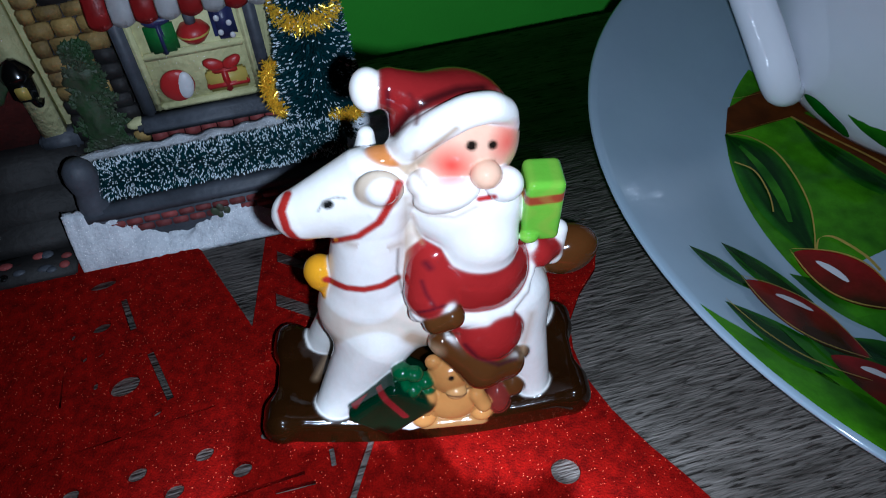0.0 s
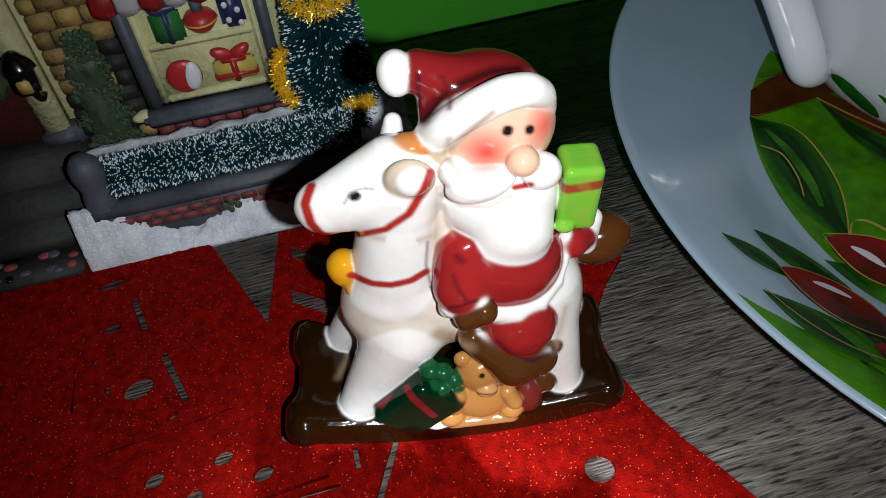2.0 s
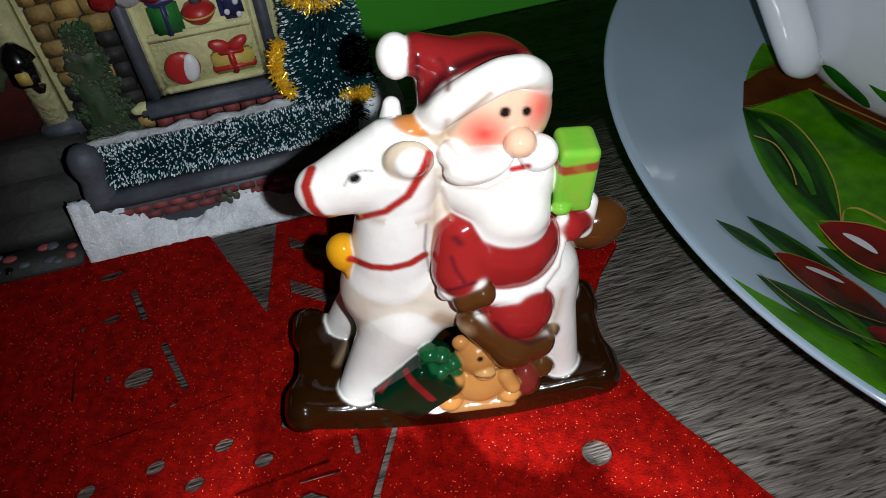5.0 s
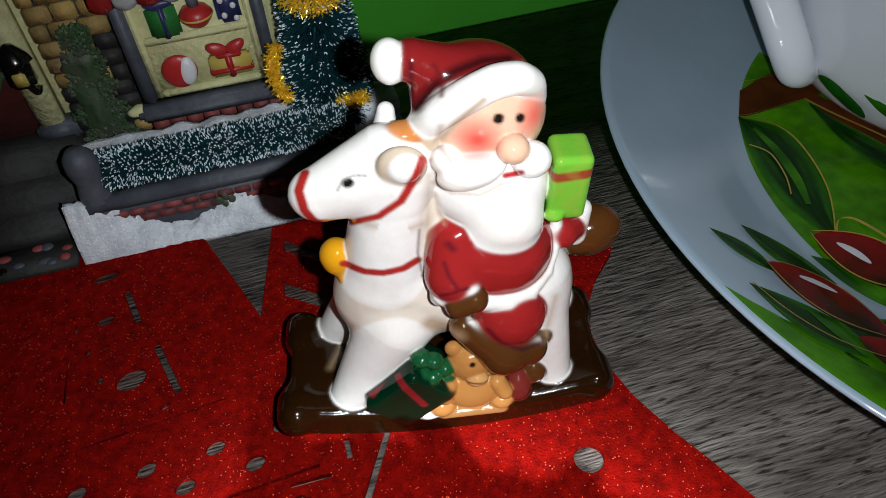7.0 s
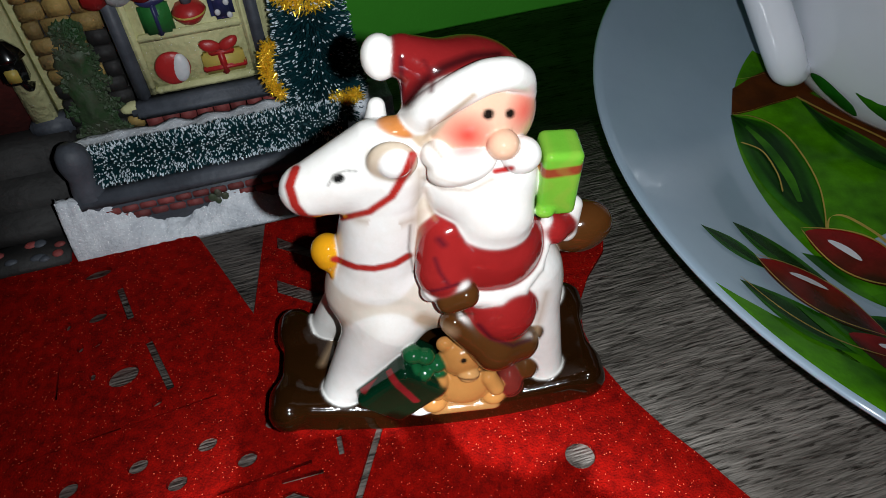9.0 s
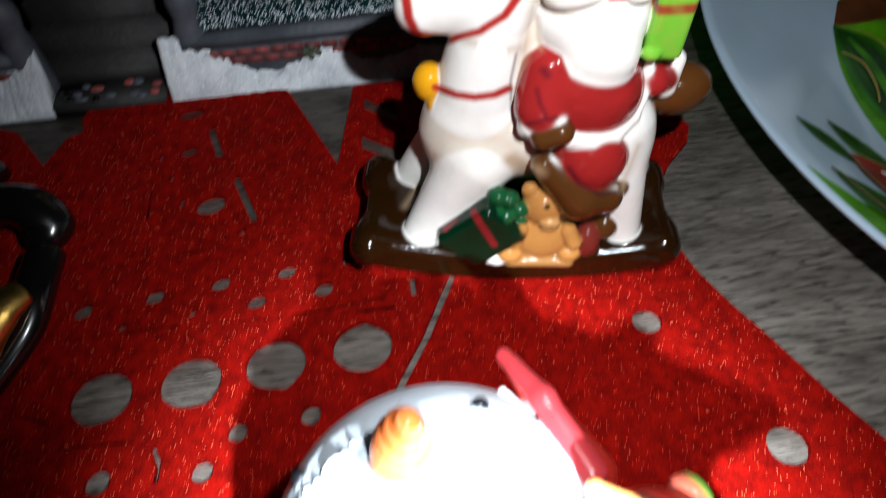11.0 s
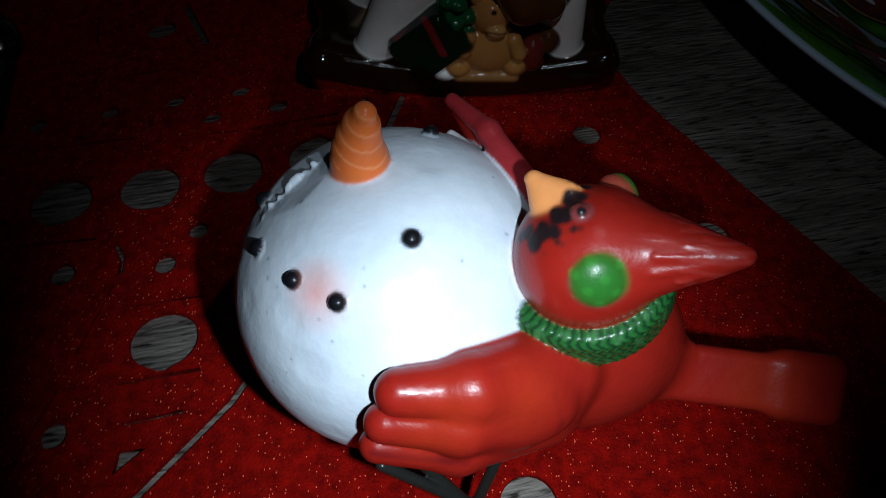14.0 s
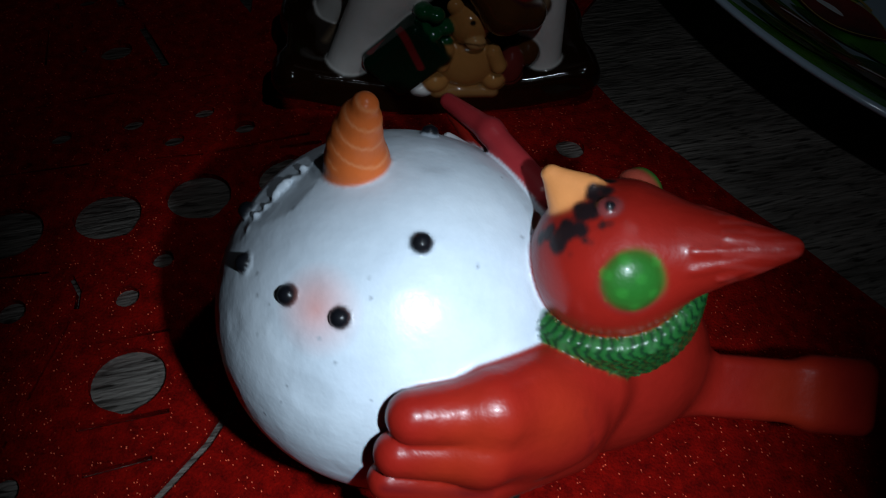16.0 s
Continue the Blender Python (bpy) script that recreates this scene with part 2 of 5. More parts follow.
# ---- modelling in clay: blended solids turned into one skin ----
class Clay:
    def __init__(self, lo, hi, cell):
        self.lo, self.cell = np.array(lo, float), cell
        self.shape = tuple(int(math.ceil((b - a) / cell)) + 1 for a, b in zip(lo, hi))
        self.field = np.full(self.shape, 50.0, np.float32)
        self.forms, self.strokes = [], []

    def _block(self, lo, hi):
        a = np.maximum(np.floor((np.array(lo) - self.lo) / self.cell).astype(int), 0)
        b = np.minimum(np.ceil((np.array(hi) - self.lo) / self.cell).astype(int) + 1, self.shape)
        axes = [self.lo[i] + self.cell * np.arange(a[i], b[i]) for i in range(3)]
        return tuple(slice(x, y) for x, y in zip(a, b)), np.stack(np.meshgrid(*axes, indexing="ij"), -1)

    def add(self, form, lo, hi, colour, k=1.0, soft=0.12):
        pad = k + 3 * self.cell
        where, p = self._block(np.array(lo) - pad, np.array(hi) + pad)
        d, old = form(p).astype(np.float32), self.field[where]
        h = np.clip(0.5 + 0.5 * (old - d) / max(k, 1e-3), 0, 1)
        self.field[where] = old + (d - old) * h - k * h * (1 - h)
        self.forms.append((form, np.array(colour, float), soft, np.array(lo) - pad, np.array(hi) + pad))

    def blob(self, centre, radii, colour, k=1.0, turn=(0, 0, 0)):
        c, r = np.array(centre, float), np.array(radii, float)
        m = np.array(Euler([radians(a) for a in turn]).to_matrix())

        def form(p):
            q = (p - c) @ m
            k0 = np.sqrt(((q / r) ** 2).sum(-1))
            k1 = np.sqrt(((q / r ** 2) ** 2).sum(-1))
            return k0 * (k0 - 1) / np.maximum(k1, 1e-6)
        self.add(form, c - r.max(), c + r.max(), colour, k)

    def limb(self, a, b, ra, rb, colour, k=1.0, squash=1.0):
        """A tapered round bar from a to b; squash narrows it across y."""
        a, b = np.array(a, float), np.array(b, float)
        s = np.array([1, 1 / squash, 1])

        def form(p):
            pa, ba = (p - a) * s, (b - a) * s
            h = np.clip((pa @ ba) / (ba @ ba), 0, 1)
            return (np.sqrt(((pa - h[..., None] * ba) ** 2).sum(-1)) - (ra + (rb - ra) * h)) * squash
        r = max(ra, rb)
        self.add(form, np.minimum(a, b) - r, np.maximum(a, b) + r, colour, k)

    def brick(self, centre, half, colour, k=0.4, turn=(0, 0, 0), rounding=0.8, bend=0.0, axes=None):
        c, hs = np.array(centre, float), np.array(half, float)
        m = np.array(Euler([radians(a) for a in turn]).to_matrix()) if axes is None else np.array(axes, float).T

        def form(p):
            q = (p - c) @ m
            if bend:
                q = q.copy()
                q[..., 2] -= bend * (q[..., 0] / hs[0]) ** 2
            e = np.abs(q) - (hs - rounding)
            return np.sqrt((np.maximum(e, 0) ** 2).sum(-1)) + np.minimum(e.max(-1), 0) - rounding
        reach = np.linalg.norm(hs) + abs(bend)
        self.add(form, c - reach, c + reach, colour, k)

    def paint(self, rule, colour):
        """rule gives, for places, how much of the colour lies there, 0 to 1."""
        self.strokes.append((rule, np.array(colour, float)))

    def skin(self, name):
        f, (nx, ny, nz) = self.field, self.shape
        inside = f < 0
        count = np.zeros((nx - 1, ny - 1, nz - 1), np.int8)
        corners = [(i, j, k) for i in (0, 1) for j in (0, 1) for k in (0, 1)]
        for i, j, k in corners:
            count += inside[i:nx - 1 + i, j:ny - 1 + j, k:nz - 1 + k]
        cells = np.argwhere((count > 0) & (count < 8))
        index = np.full(count.shape, -1, np.int64)
        index[tuple(cells.T)] = np.arange(len(cells))
        value = {c: f[tuple((cells + c).T)] for c in corners}
        total, hits = np.zeros((len(cells), 3)), np.zeros(len(cells))
        for c in corners:
            for axis in range(3):
                if c[axis]:
                    continue
                e = tuple(1 if n == axis else c[n] for n in range(3))
                a, b = value[c], value[e]
                cross = (a < 0) != (b < 0)
                t = np.where(cross, a / np.where(cross, a - b, 1), 0)
                spot = np.tile(np.array(c, float), (len(cells), 1))
                spot[:, axis] += t
                total += spot * cross[:, None]
                hits += cross
        verts = (cells + total / hits[:, None]) * self.cell + self.lo
        quads = []
        for axis in range(3):
            u, v = (axis + 1) % 3, (axis + 2) % 3
            step = np.eye(3, dtype=int)
            near = inside[tuple(slice(0, -1) if n == axis else slice(1, -1) for n in range(3))]
            far = inside[tuple(slice(1, None) if n == axis else slice(1, -1) for n in range(3))]
            at = np.argwhere(near != far)
            base = at + step[u] + step[v]
            ring = [index[tuple((base - o).T)] for o in (step[u] + step[v], step[v], 0 * step[u], step[u])]
            q = np.stack(ring, -1)
            flip = ~near[tuple(at.T)]
            q[flip] = q[flip][:, ::-1]
            quads.append(q)
        quads = np.concatenate(quads)
        # colour by the nearest form, softly where two meet
        best = np.full(len(verts), 1e9)
        dist = []
        for form, colour, soft, lo, hi in self.forms:
            d = np.full(len(verts), 1e6)
            some = np.all((verts > lo) & (verts < hi), 1)
            if some.any():
                d[some] = form(verts[some])
            dist.append(d)
            best = np.minimum(best, d)
        weight, colour_sum = np.zeros(len(verts)), np.zeros((len(verts), 3))
        for d, (form, colour, soft, lo, hi) in zip(dist, self.forms):
            w = np.exp(-np.clip((d - best) / soft, 0, 60))
            weight += w
            colour_sum += w[:, None] * colour
        colours = colour_sum / weight[:, None]
        for rule, colour in self.strokes:
            a = np.clip(rule(verts), 0, 1)[:, None]
            colours = colours * (1 - a) + colour * a
        me = bpy.data.meshes.new(name)
        me.vertices.add(len(verts)), me.loops.add(4 * len(quads)), me.polygons.add(len(quads))
        me.vertices.foreach_set("co", (verts / 1000).ravel())
        me.loops.foreach_set("vertex_index", quads.ravel())
        me.polygons.foreach_set("loop_start", np.arange(0, 4 * len(quads), 4))
        me.polygons.foreach_set("loop_total", np.full(len(quads), 4))
        me.polygons.foreach_set("use_smooth", np.ones(len(quads), bool))
        layer = me.color_attributes.new("paint", "FLOAT_COLOR", "POINT")
        layer.data.foreach_set("color", np.concatenate([colours, np.ones((len(colours), 1))], 1).ravel())
        me.update(calc_edges=True)
        me.validate()
        return me


def stroke(points, width, soft=0.3, lean=0.95, front=-12.0, limit=-1.0, nearest=-99.0):
    """A brush line on the near side: points as (x, z) on the plane y = front, carried on along the slope of the surface."""
    pts = np.array(points, float)

    def rule(p):
        q = np.stack([p[:, 0], p[:, 2] + lean * (p[:, 1] - front)], -1)
        d = np.full(len(p), 1e9)
        for a, b in zip(pts[:-1], pts[1:]):
            ab = b - a
            h = np.clip(((q - a) @ ab) / max(ab @ ab, 1e-9), 0, 1)
            d = np.minimum(d, np.linalg.norm(q - a - h[:, None] * ab, axis=1))
        return np.clip((width - d) / soft + 0.5, 0, 1) * (p[:, 1] < limit) * (p[:, 1] > nearest)
    return rule


def spot(centre, radius, soft):
    c = np.array(centre, float)
    return lambda p: np.clip((radius - np.linalg.norm(p - c, axis=1)) / soft + 0.5, 0, 1)


# ---- the setting ----
def curve_sheet(name, outline, holes, thickness):
    """A flat sheet with holes, cut from outlines."""
    cu = bpy.data.curves.new(name, "CURVE")
    cu.dimensions, cu.fill_mode, cu.extrude = "2D", "BOTH", thickness / 2
    for ring in [outline] + holes:
        sp = cu.splines.new("POLY")
        sp.points.add(len(ring) - 1)
        for p, (x, y) in zip(sp.points, ring):
            p.co = (x, y, 0, 1)
        sp.use_cyclic_u = True
    ob = new(name, cu)
    me = bpy.data.meshes.new_from_object(ob)
    bpy.data.objects.remove(ob)
    me.transform(Matrix.Diagonal((0.001, 0.001, 0.001, 1)) @ Matrix.Translation((0, 0, thickness / 2)))
    return me


top = part("tabletop", box_mesh("tabletop", (-900, -700, -30), (900, 180, 0), 2.0), WOOD)
top.matrix_world = place(27, 65, 1.6, 16)
tagged(top, "grey oak laminate tabletop with long dark grain", "tabletop", kind="structure")
back = part("wall_north", box_mesh("wall_north", (-900, 246, -400), (900, 260, 1500), 0), GREEN_WALL)
back.matrix_world = place(27, 65, 1.6, 16)
tagged(back, "plain bright green painted wall behind the table", "wall", kind="structure")
for nm, lo, hi in (("wall_south", (-900, -720, -40), (900, -702, 1500)), ("wall_west", (-920, -720, -40), (-902, 262, 1500)), ("wall_east", (902, -720, -40), (920, 262, 1500)), ("ceiling", (-920, -720, 1502), (920, 262, 1520))):
    w = part(nm, box_mesh(nm, lo, hi, 0), PLAIN_WALL)
    w.matrix_world = place(27, 65, 1.6, 16)
    tagged(w, "plain dull plaster closing the dark room", "ceiling" if nm == "ceiling" else "wall", kind="structure")


# ---- red felt mat with cut-outs ----
def ring(x, y, rx, ry=None, turn=0, n=20, nub=0.0, at=90):
    ry = ry or rx
    out = []
    for i in range(n):
        a = 2 * math.pi * i / n
        k = 1 + nub * max(0, 1 - abs(((math.degrees(a) - at + 180) % 360) - 180) / 18)
        px, py = rx * k * math.cos(a), ry * k * math.sin(a)
        c, s = math.cos(radians(turn)), math.sin(radians(turn))
        out.append((x + c * px - s * py, y + s * px + c * py))
    return out


def slit(points, width):
    left, right = [], []
    for i, (x, y) in enumerate(points):
        x0, y0 = points[max(i - 1, 0)]
        x1, y1 = points[min(i + 1, len(points) - 1)]
        d = math.hypot(x1 - x0, y1 - y0)
        nx, ny = -(y1 - y0) / d * width / 2, (x1 - x0) / d * width / 2
        left.append((x + nx, y + ny)), right.append((x - nx, y - ny))
    return left + right[::-1]


def felt_mat():
    outline = [(96, 46), (86, 57.5), (74, 70.5), (65, 81.5), (59, 88), (52, 97), (47, 106), (45, 114), (45, 122), (48.5, 131), (53.5, 139), (54.5, 145), (51, 150),
               (40, 156), (20, 160), (0, 160), (-18, 158), (-36.5, 153), (-35, 122.5), (-54, 149), (-70, 158), (-106, 146), (-107, 132.5), (-104.5, 128), (-108, 125), (-110, 115), (-122, 126),
               (-150, 130), (-165, 90), (-160, 20), (-140, -40), (-90, -90), (-30, -120), (40, -115), (95, -80), (125, -30), (120, 20)]
    holes = [ring(40, 82.7, 3.2), ring(65, 57, 4.1), ring(27, -0.5, 4.9), ring(-63.2, 106, 3.7, 2.9, 30), ring(-55, 5, 2.4), ring(-64, 36.5, 2.5), ring(-45, 40.5, 2.2), ring(-40.5, 49, 2.0), ring(-27, 54, 2.1)]
    holes += [ring(x, y, 2.25, 1.8, 25) for x, y in ((-82, 73), (-67.6, 78.4), (-54, 83.4), (-44.7, 79.3), (-40, 88), (-30.7, 84.1), (-26, 93))]
    holes += [ring(x, y, 1.3, 0.8, 40) for x, y in ((-72, 70), (-58, 75), (-53.4, 98.5), (-72, 115.2))]
    holes += [ring(x, y, rx, ry, turn) for x, y, rx, ry, turn in ((-80.8, 120.6, 1.3, 0.7, 110), (-75.7, 113.9, 1.1, 0.8, 100), (-70.5, 106.1, 1.3, 0.8, 120), (-74.3, 123.4, 2.5, 1.7, 25), (-78.3, 137.5, 3.7, 1.8, 20), (-85.6, 128.1, 0.8, 0.5, 90))]
    holes += [ring(x, y, 6.3, 5.8, 18, 28, 0.13, a) for x, y, a in ((-70, 53.5, 250), (-53, 58.7, 300), (-36.7, 64.6, 285), (-19.5, 70.3, 80), (-41, 24.3, 265))]
    holes += [slit([(-71.6, 133.1), (-65.6, 122.4)], 1.7), slit([(-59.9, 116), (-51, 102)], 1.7), slit([(-11.6, 89.3), (-10.4, 84.5)], 1.2)]
    holes += [slit([(-2.5, 91), (-4.2, 84), (-6.5, 74), (-10, 63), (-15, 45), (-21, 25), (-26, 13.5), (-38, -4), (-51, -18), (-64, -31)], 1.7)]
    holes += [[(-43, -1), (-43.3, 3.2), (-38.7, 4)], [(-31, 134), (-30, 129), (-18, 124), (-18, 128.5)], [(-33, 149), (-32, 144), (-22, 140), (-23, 144)]]
    holes += [slit(p, w) for p, w in (([(-47, 15.2), (-33, 19)], 0.8), ([(-48, 31), (-36, 34)], 0.5), ([(-44, 7.8), (-34, 11)], 0.8), ([(-56, 44.5), (-53.5, 41), (-53, 37.5)], 0.9), ([(-53.5, 35), (-55, 26), (-56, 20)], 0.4), ([(-57, 13), (-59, 5), (-60, -4)], 0.4))]
    holes += [slit(p, 0.42) for p in ([(-88, 64), (-60, 71.5)], [(-58, 72), (-38, 75.6)], [(-80, 84.6), (-60, 92.3)], [(-58, 93), (-40, 100)], [(-85, 48), (-78, 47)], [(-80, 112), (-77, 100)], [(-84, 40), (-60, 45)], [(-95, 62), (-96, 30)])]
    holes += [slit([(-35.6, 76.5), (-16.7, 83.1)], 0.75), slit([(-22.5, 78.6), (-14.0, 80.8)], 0.9)]
    holes += [[(-103, 93), (-101, 99), (-98, 88)], [(-101, 64), (-98.5, 70), (-97, 56), (-99, 54)]]
    me = curve_sheet("felt_mat", outline, holes, 1.4)
    ob = part("felt_mat", me, FELT)
    ob.matrix_world = place(0, 0, 1.6)
    return tagged(ob, "red felt table mat with laser-cut holes and slits", "table mat")


felt_mat()


# ---- glazed figurine of a rider on a rocking horse ----
def rocking_horse_figurine():
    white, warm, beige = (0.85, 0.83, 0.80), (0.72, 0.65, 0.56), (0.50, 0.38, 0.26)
    red, brown, dark_brown, tan = (0.30, 0.016, 0.016), (0.080, 0.028, 0.007), (0.014, 0.0048, 0.0011), (0.46, 0.20, 0.055)
    skin, lime, deep = (0.70, 0.42, 0.30), (0.15, 0.43, 0.035), (0.0012, 0.016, 0.0065)
    c = Clay((-42, -27, -1), (44, 14, 94), 0.33)
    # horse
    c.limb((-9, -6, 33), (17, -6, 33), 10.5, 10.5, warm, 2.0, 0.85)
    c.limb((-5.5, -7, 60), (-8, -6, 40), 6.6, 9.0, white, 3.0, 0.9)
    c.limb((-8, -11, 29), (-19.6, -15, 10.0), 7.6, 4.2, white, 2.5)
    c.limb((-13, 1, 28), (-22, 2, 11), 5.2, 4.2, white, 2.0)
    c.limb((18.6, -8, 36), (23.6, -14.5, 12.0), 7.6, 3.9, white, 2.5)
    c.limb((21, 2, 34), (27, 3, 11), 7.0, 4.2, white, 2.0)
    c.limb((-17.2, -7.5, 62), (-5.5, -7, 65.5), 5.4, 8.6, white, 1.6, 0.72)
    c.limb((-5.6, -0.5, 68), (-5.0, -0.5, 72.5), 2.3, 1.5, white, 0.8)
    c.blob((-3.2, -12.0, 70.5), (4.0, 1.6, 3.8), (0.52, 0.42, 0.32), 0.7, (0, 25, 0))
    c.blob((-2.8, -13.0, 70.8), (2.6, 1.4, 2.8), white, 0.3, (0, 25, 0))
    c.blob((-1.8, -7.0, 73.2), (3.4, 2.2, 1.3), (0.52, 0.19, 0.05), 0.8, (0, 12, 0))
    c.blob((1.2, -6.5, 71.5), (2.2, 2.5, 3.0), beige, 0.8)
    c.blob((-17.0, -6.6, 45.4), (3.2, 3.2, 3.6), (0.72, 0.33, 0.01), 0.5)
    c.limb((-17.0, -7.4, 43.6), (-16.4, -8.2, 41.4), 2.2, 1.0, (0.72, 0.33, 0.01), 0.8)
    # the rider: coat, legs and boots
    c.blob((11, -8.2, 45), (11.6, 9.2, 11.5), red, 1.5)
    c.limb((4.6, -10.5, 51.5), (4.0, -14.0, 45.6), 5.0, 5.5, red, 0.9)
    c.limb((8, -13.0, 49.0), (16, -12.2, 47.0), 3.2, 3.6, red, 2.0)
    c.limb((1.0, -16.6, 43.0), (6.2, -17.8, 45.8), 1.9, 1.6, white, 0.3)
    c.limb((4.0, -18.4, 42.2), (7.0, -18.8, 43.8), 2.5, 2.4, brown, 0.3)
    hem = [(9.2, -16.6, 40.4), (13.0, -16.8, 39.8), (17.6, -15.2, 39.8), (21.0, -12.4, 41.6), (22.4, -10.2, 44.0), (23.2, -8.2, 47.2), (23.0, -7.0, 51.0), (22.6, -6.4, 54.0)]
    girth = [2.1, 1.9, 1.4, 1.1, 1.0, 1.0, 1.0, 1.0]
    for n in range(len(hem) - 1):
        c.limb(hem[n], hem[n + 1], girth[n], girth[n + 1], white, 0.4)
    c.blob((13.6, -15.0, 34.2), (7.2, 6.6, 6.8), red, 0.5)
    for a, b in (((6.0, -18.2, 36.6), (8.4, -19.8, 33.0)), ((8.4, -19.8, 33.0), (12.6, -20.6, 30.0)), ((12.6, -20.6, 30.0), (18.6, -18.8, 28.8))):
        c.limb(a, b, 0.75, 0.75, white, 0.15)
    c.limb((4.8, -17.8, 34.6), (12.2, -19.2, 27.4), 2.7, 4.6, brown, 0.25)
    c.limb((12.2, -19.2, 27.4), (17.2, -17.8, 26.2), 4.6, 3.9, brown, 1.0)
    c.blob((20.4, -15.8, 26.6), (1.9, 2.2, 2.4), brown, 0.3)
    c.limb((24.5, -7, 46), (27.0, -4.5, 45), 3.2, 3.0, red, 0.5)
    c.limb((27.6, -5.2, 43), (28.8, -3.6, 48), 2.2, 2.0, white, 0.4)
    c.blob((31.4, -1.0, 39.0), (6.8, 5.0, 5.2), brown, 0.6, (0, -20, 0))
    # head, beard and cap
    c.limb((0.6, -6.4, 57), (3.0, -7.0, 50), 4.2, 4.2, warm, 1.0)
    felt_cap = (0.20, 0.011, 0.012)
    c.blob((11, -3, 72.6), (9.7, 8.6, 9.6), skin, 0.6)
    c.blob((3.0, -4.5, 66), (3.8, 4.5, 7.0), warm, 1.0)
    c.blob((11.2, -7.5, 60.4), (9.9, 7.0, 8.6), white, 1.2)
    c.blob((13.0, -11.0, 55.2), (6.9, 5.2, 6.6), white, 2.0)
    c.blob((7.6, -11.8, 68.0), (5.8, 3.4, 2.9), white, 0.3, (0, -16, 0))
    c.blob((3.6, -10.5, 69.6), (2.4, 2.4, 2.2), white, 0.8)
    c.blob((17.1, -11.3, 68.6), (3.3, 2.9, 3.2), white, 0.3, (0, 20, 0))
    c.blob((14.0, -12.3, 72.0), (2.6, 2.5, 2.4), (0.74, 0.46, 0.32), 0.2)
    c.blob((9.0, -1.6, 77.0), (9.6, 7.8, 6.4), felt_cap, 0.8)
    c.limb((6.4, -2.0, 79.0), (-0.2, -2.4, 82.8), 4.8, 3.4, felt_cap, 1.5)
    c.limb((2.5, -2.5, 81), (1.0, -4.5, 75), 3.2, 2.0, felt_cap, 1.2)
    c.blob((-3.5, -2.7, 83.2), (2.9, 3.1, 3.7), white, 0.2)
    brim = [(0.8, -5.8, 73.0), (3.0, -8.2, 77.0), (7.0, -9.6, 80.6), (11.6, -9.2, 82.6), (15.2, -8.0, 82.0), (17.6, -6.0, 79.4), (18.6, -4.6, 76.0)]
    knots = np.array(brim)
    way = np.linspace(0, len(brim) - 1, 40)
    fine = np.stack([np.interp(way, np.arange(len(brim)), knots[:, i]) for i in range(3)], 1)
    for _ in range(4):
        fine[1:-1] = (fine[:-2] + 2 * fine[1:-1] + fine[2:]) / 4

    def roll(p):
        best = np.full(p.shape[:-1], 99.0)
        for n, q in enumerate(fine):
            best = np.minimum(best, np.sqrt(((p - q) ** 2).sum(-1)) - 2.7 + 0.9 * (n / 39) ** 4)
        return best
    c.add(roll, fine.min(0) - 3, fine.max(0) + 3, white, 0.8)
    # parcels and toys
    c.brick((24.1, -7.6, 60.4), (3.4, 3.7, 7.0), lime, 0.4, (0, 3, 0), 1.2)
    c.blob((21.8, -11, 55.0), (1.8, 1.5, 1.2), lime, 0.4)
    c.brick((-6.6, -17.2, 16.8), (7.6, 5.6, 6.2), deep, 0.4, (0, -44, 0), 1.8)
    for p, r in (((-3.6, -18.8, 27.0), 2.1), ((-1.2, -19.2, 26.4), 1.9), ((0.8, -19.2, 23.6), 2.0), ((-1.6, -20.4, 22.8), 1.7), ((1.2, -19.0, 20.4), 1.6), ((-3.4, -20.2, 24.0), 1.5)):
        c.blob(p, (r, r, 0.8 * r), (0.006, 0.075, 0.024), 0.4)
    c.blob((5.8, -17.6, 23.0), (4.5, 3.9, 4.4), tan, 0.5)
    c.blob((2.8, -17.2, 26.8), (1.8, 1.5, 1.8), tan, 0.3)
    c.blob((10.6, -19.0, 17.0), (2.2, 1.8, 1.7), tan, 0.3)
    c.blob((6.9, -21.2, 21.4), (2.2, 1.6, 1.6), (0.55, 0.28, 0.10), 0.25)
    c.blob((6.0, -18.0, 14.4), (6.6, 4.2, 6.4), tan, 0.6)
    c.blob((-0.4, -19.6, 10.0), (2.8, 2.4, 2.4), tan, 0.4)
    c.blob((12.0, -19.6, 10.6), (2.6, 2.4, 2.3), tan, 0.4)
    c.limb((1.2, -20, 18.4), (0.4, -21, 15.6), 1.9, 1.7, tan, 0.3)
    c.limb((11.0, -20, 18.0), (12.4, -21, 15.2), 1.8, 1.7, tan, 0.3)
    c.blob((15.6, -18.0, 13.0), (3.0, 3.2, 4.6), (0.15, 0.02, 0.015), 0.5)
    c.blob((19.0, -16.5, 15.5), (2.8, 3.0, 3.4), brown, 0.5)
    c.blob((-3.4, -20.0, 8.2), (2.2, 1.5, 1.5), white, 0.4)
    c.limb((0, -20.2, 7.6), (12, -20.2, 7.6), 1.2, 1.2, (0.32, 0.15, 0.05), 0.6)
    # rocker base: a deck between two curved rails with rolled ends
    c.brick((1, -8.2, 4.8), (32.6, 10.5, 4.2), (0.016, 0.0056, 0.0013), 0.6, rounding=1.4, bend=4.8)
    for y, half, w in ((-17.4, 3.3, 33.0), (1.6, 3.0, 32.0)):
        c.brick((1, y, 4.6), (w, half, 4.6), dark_brown, 0.8, rounding=2.4, bend=5.4)
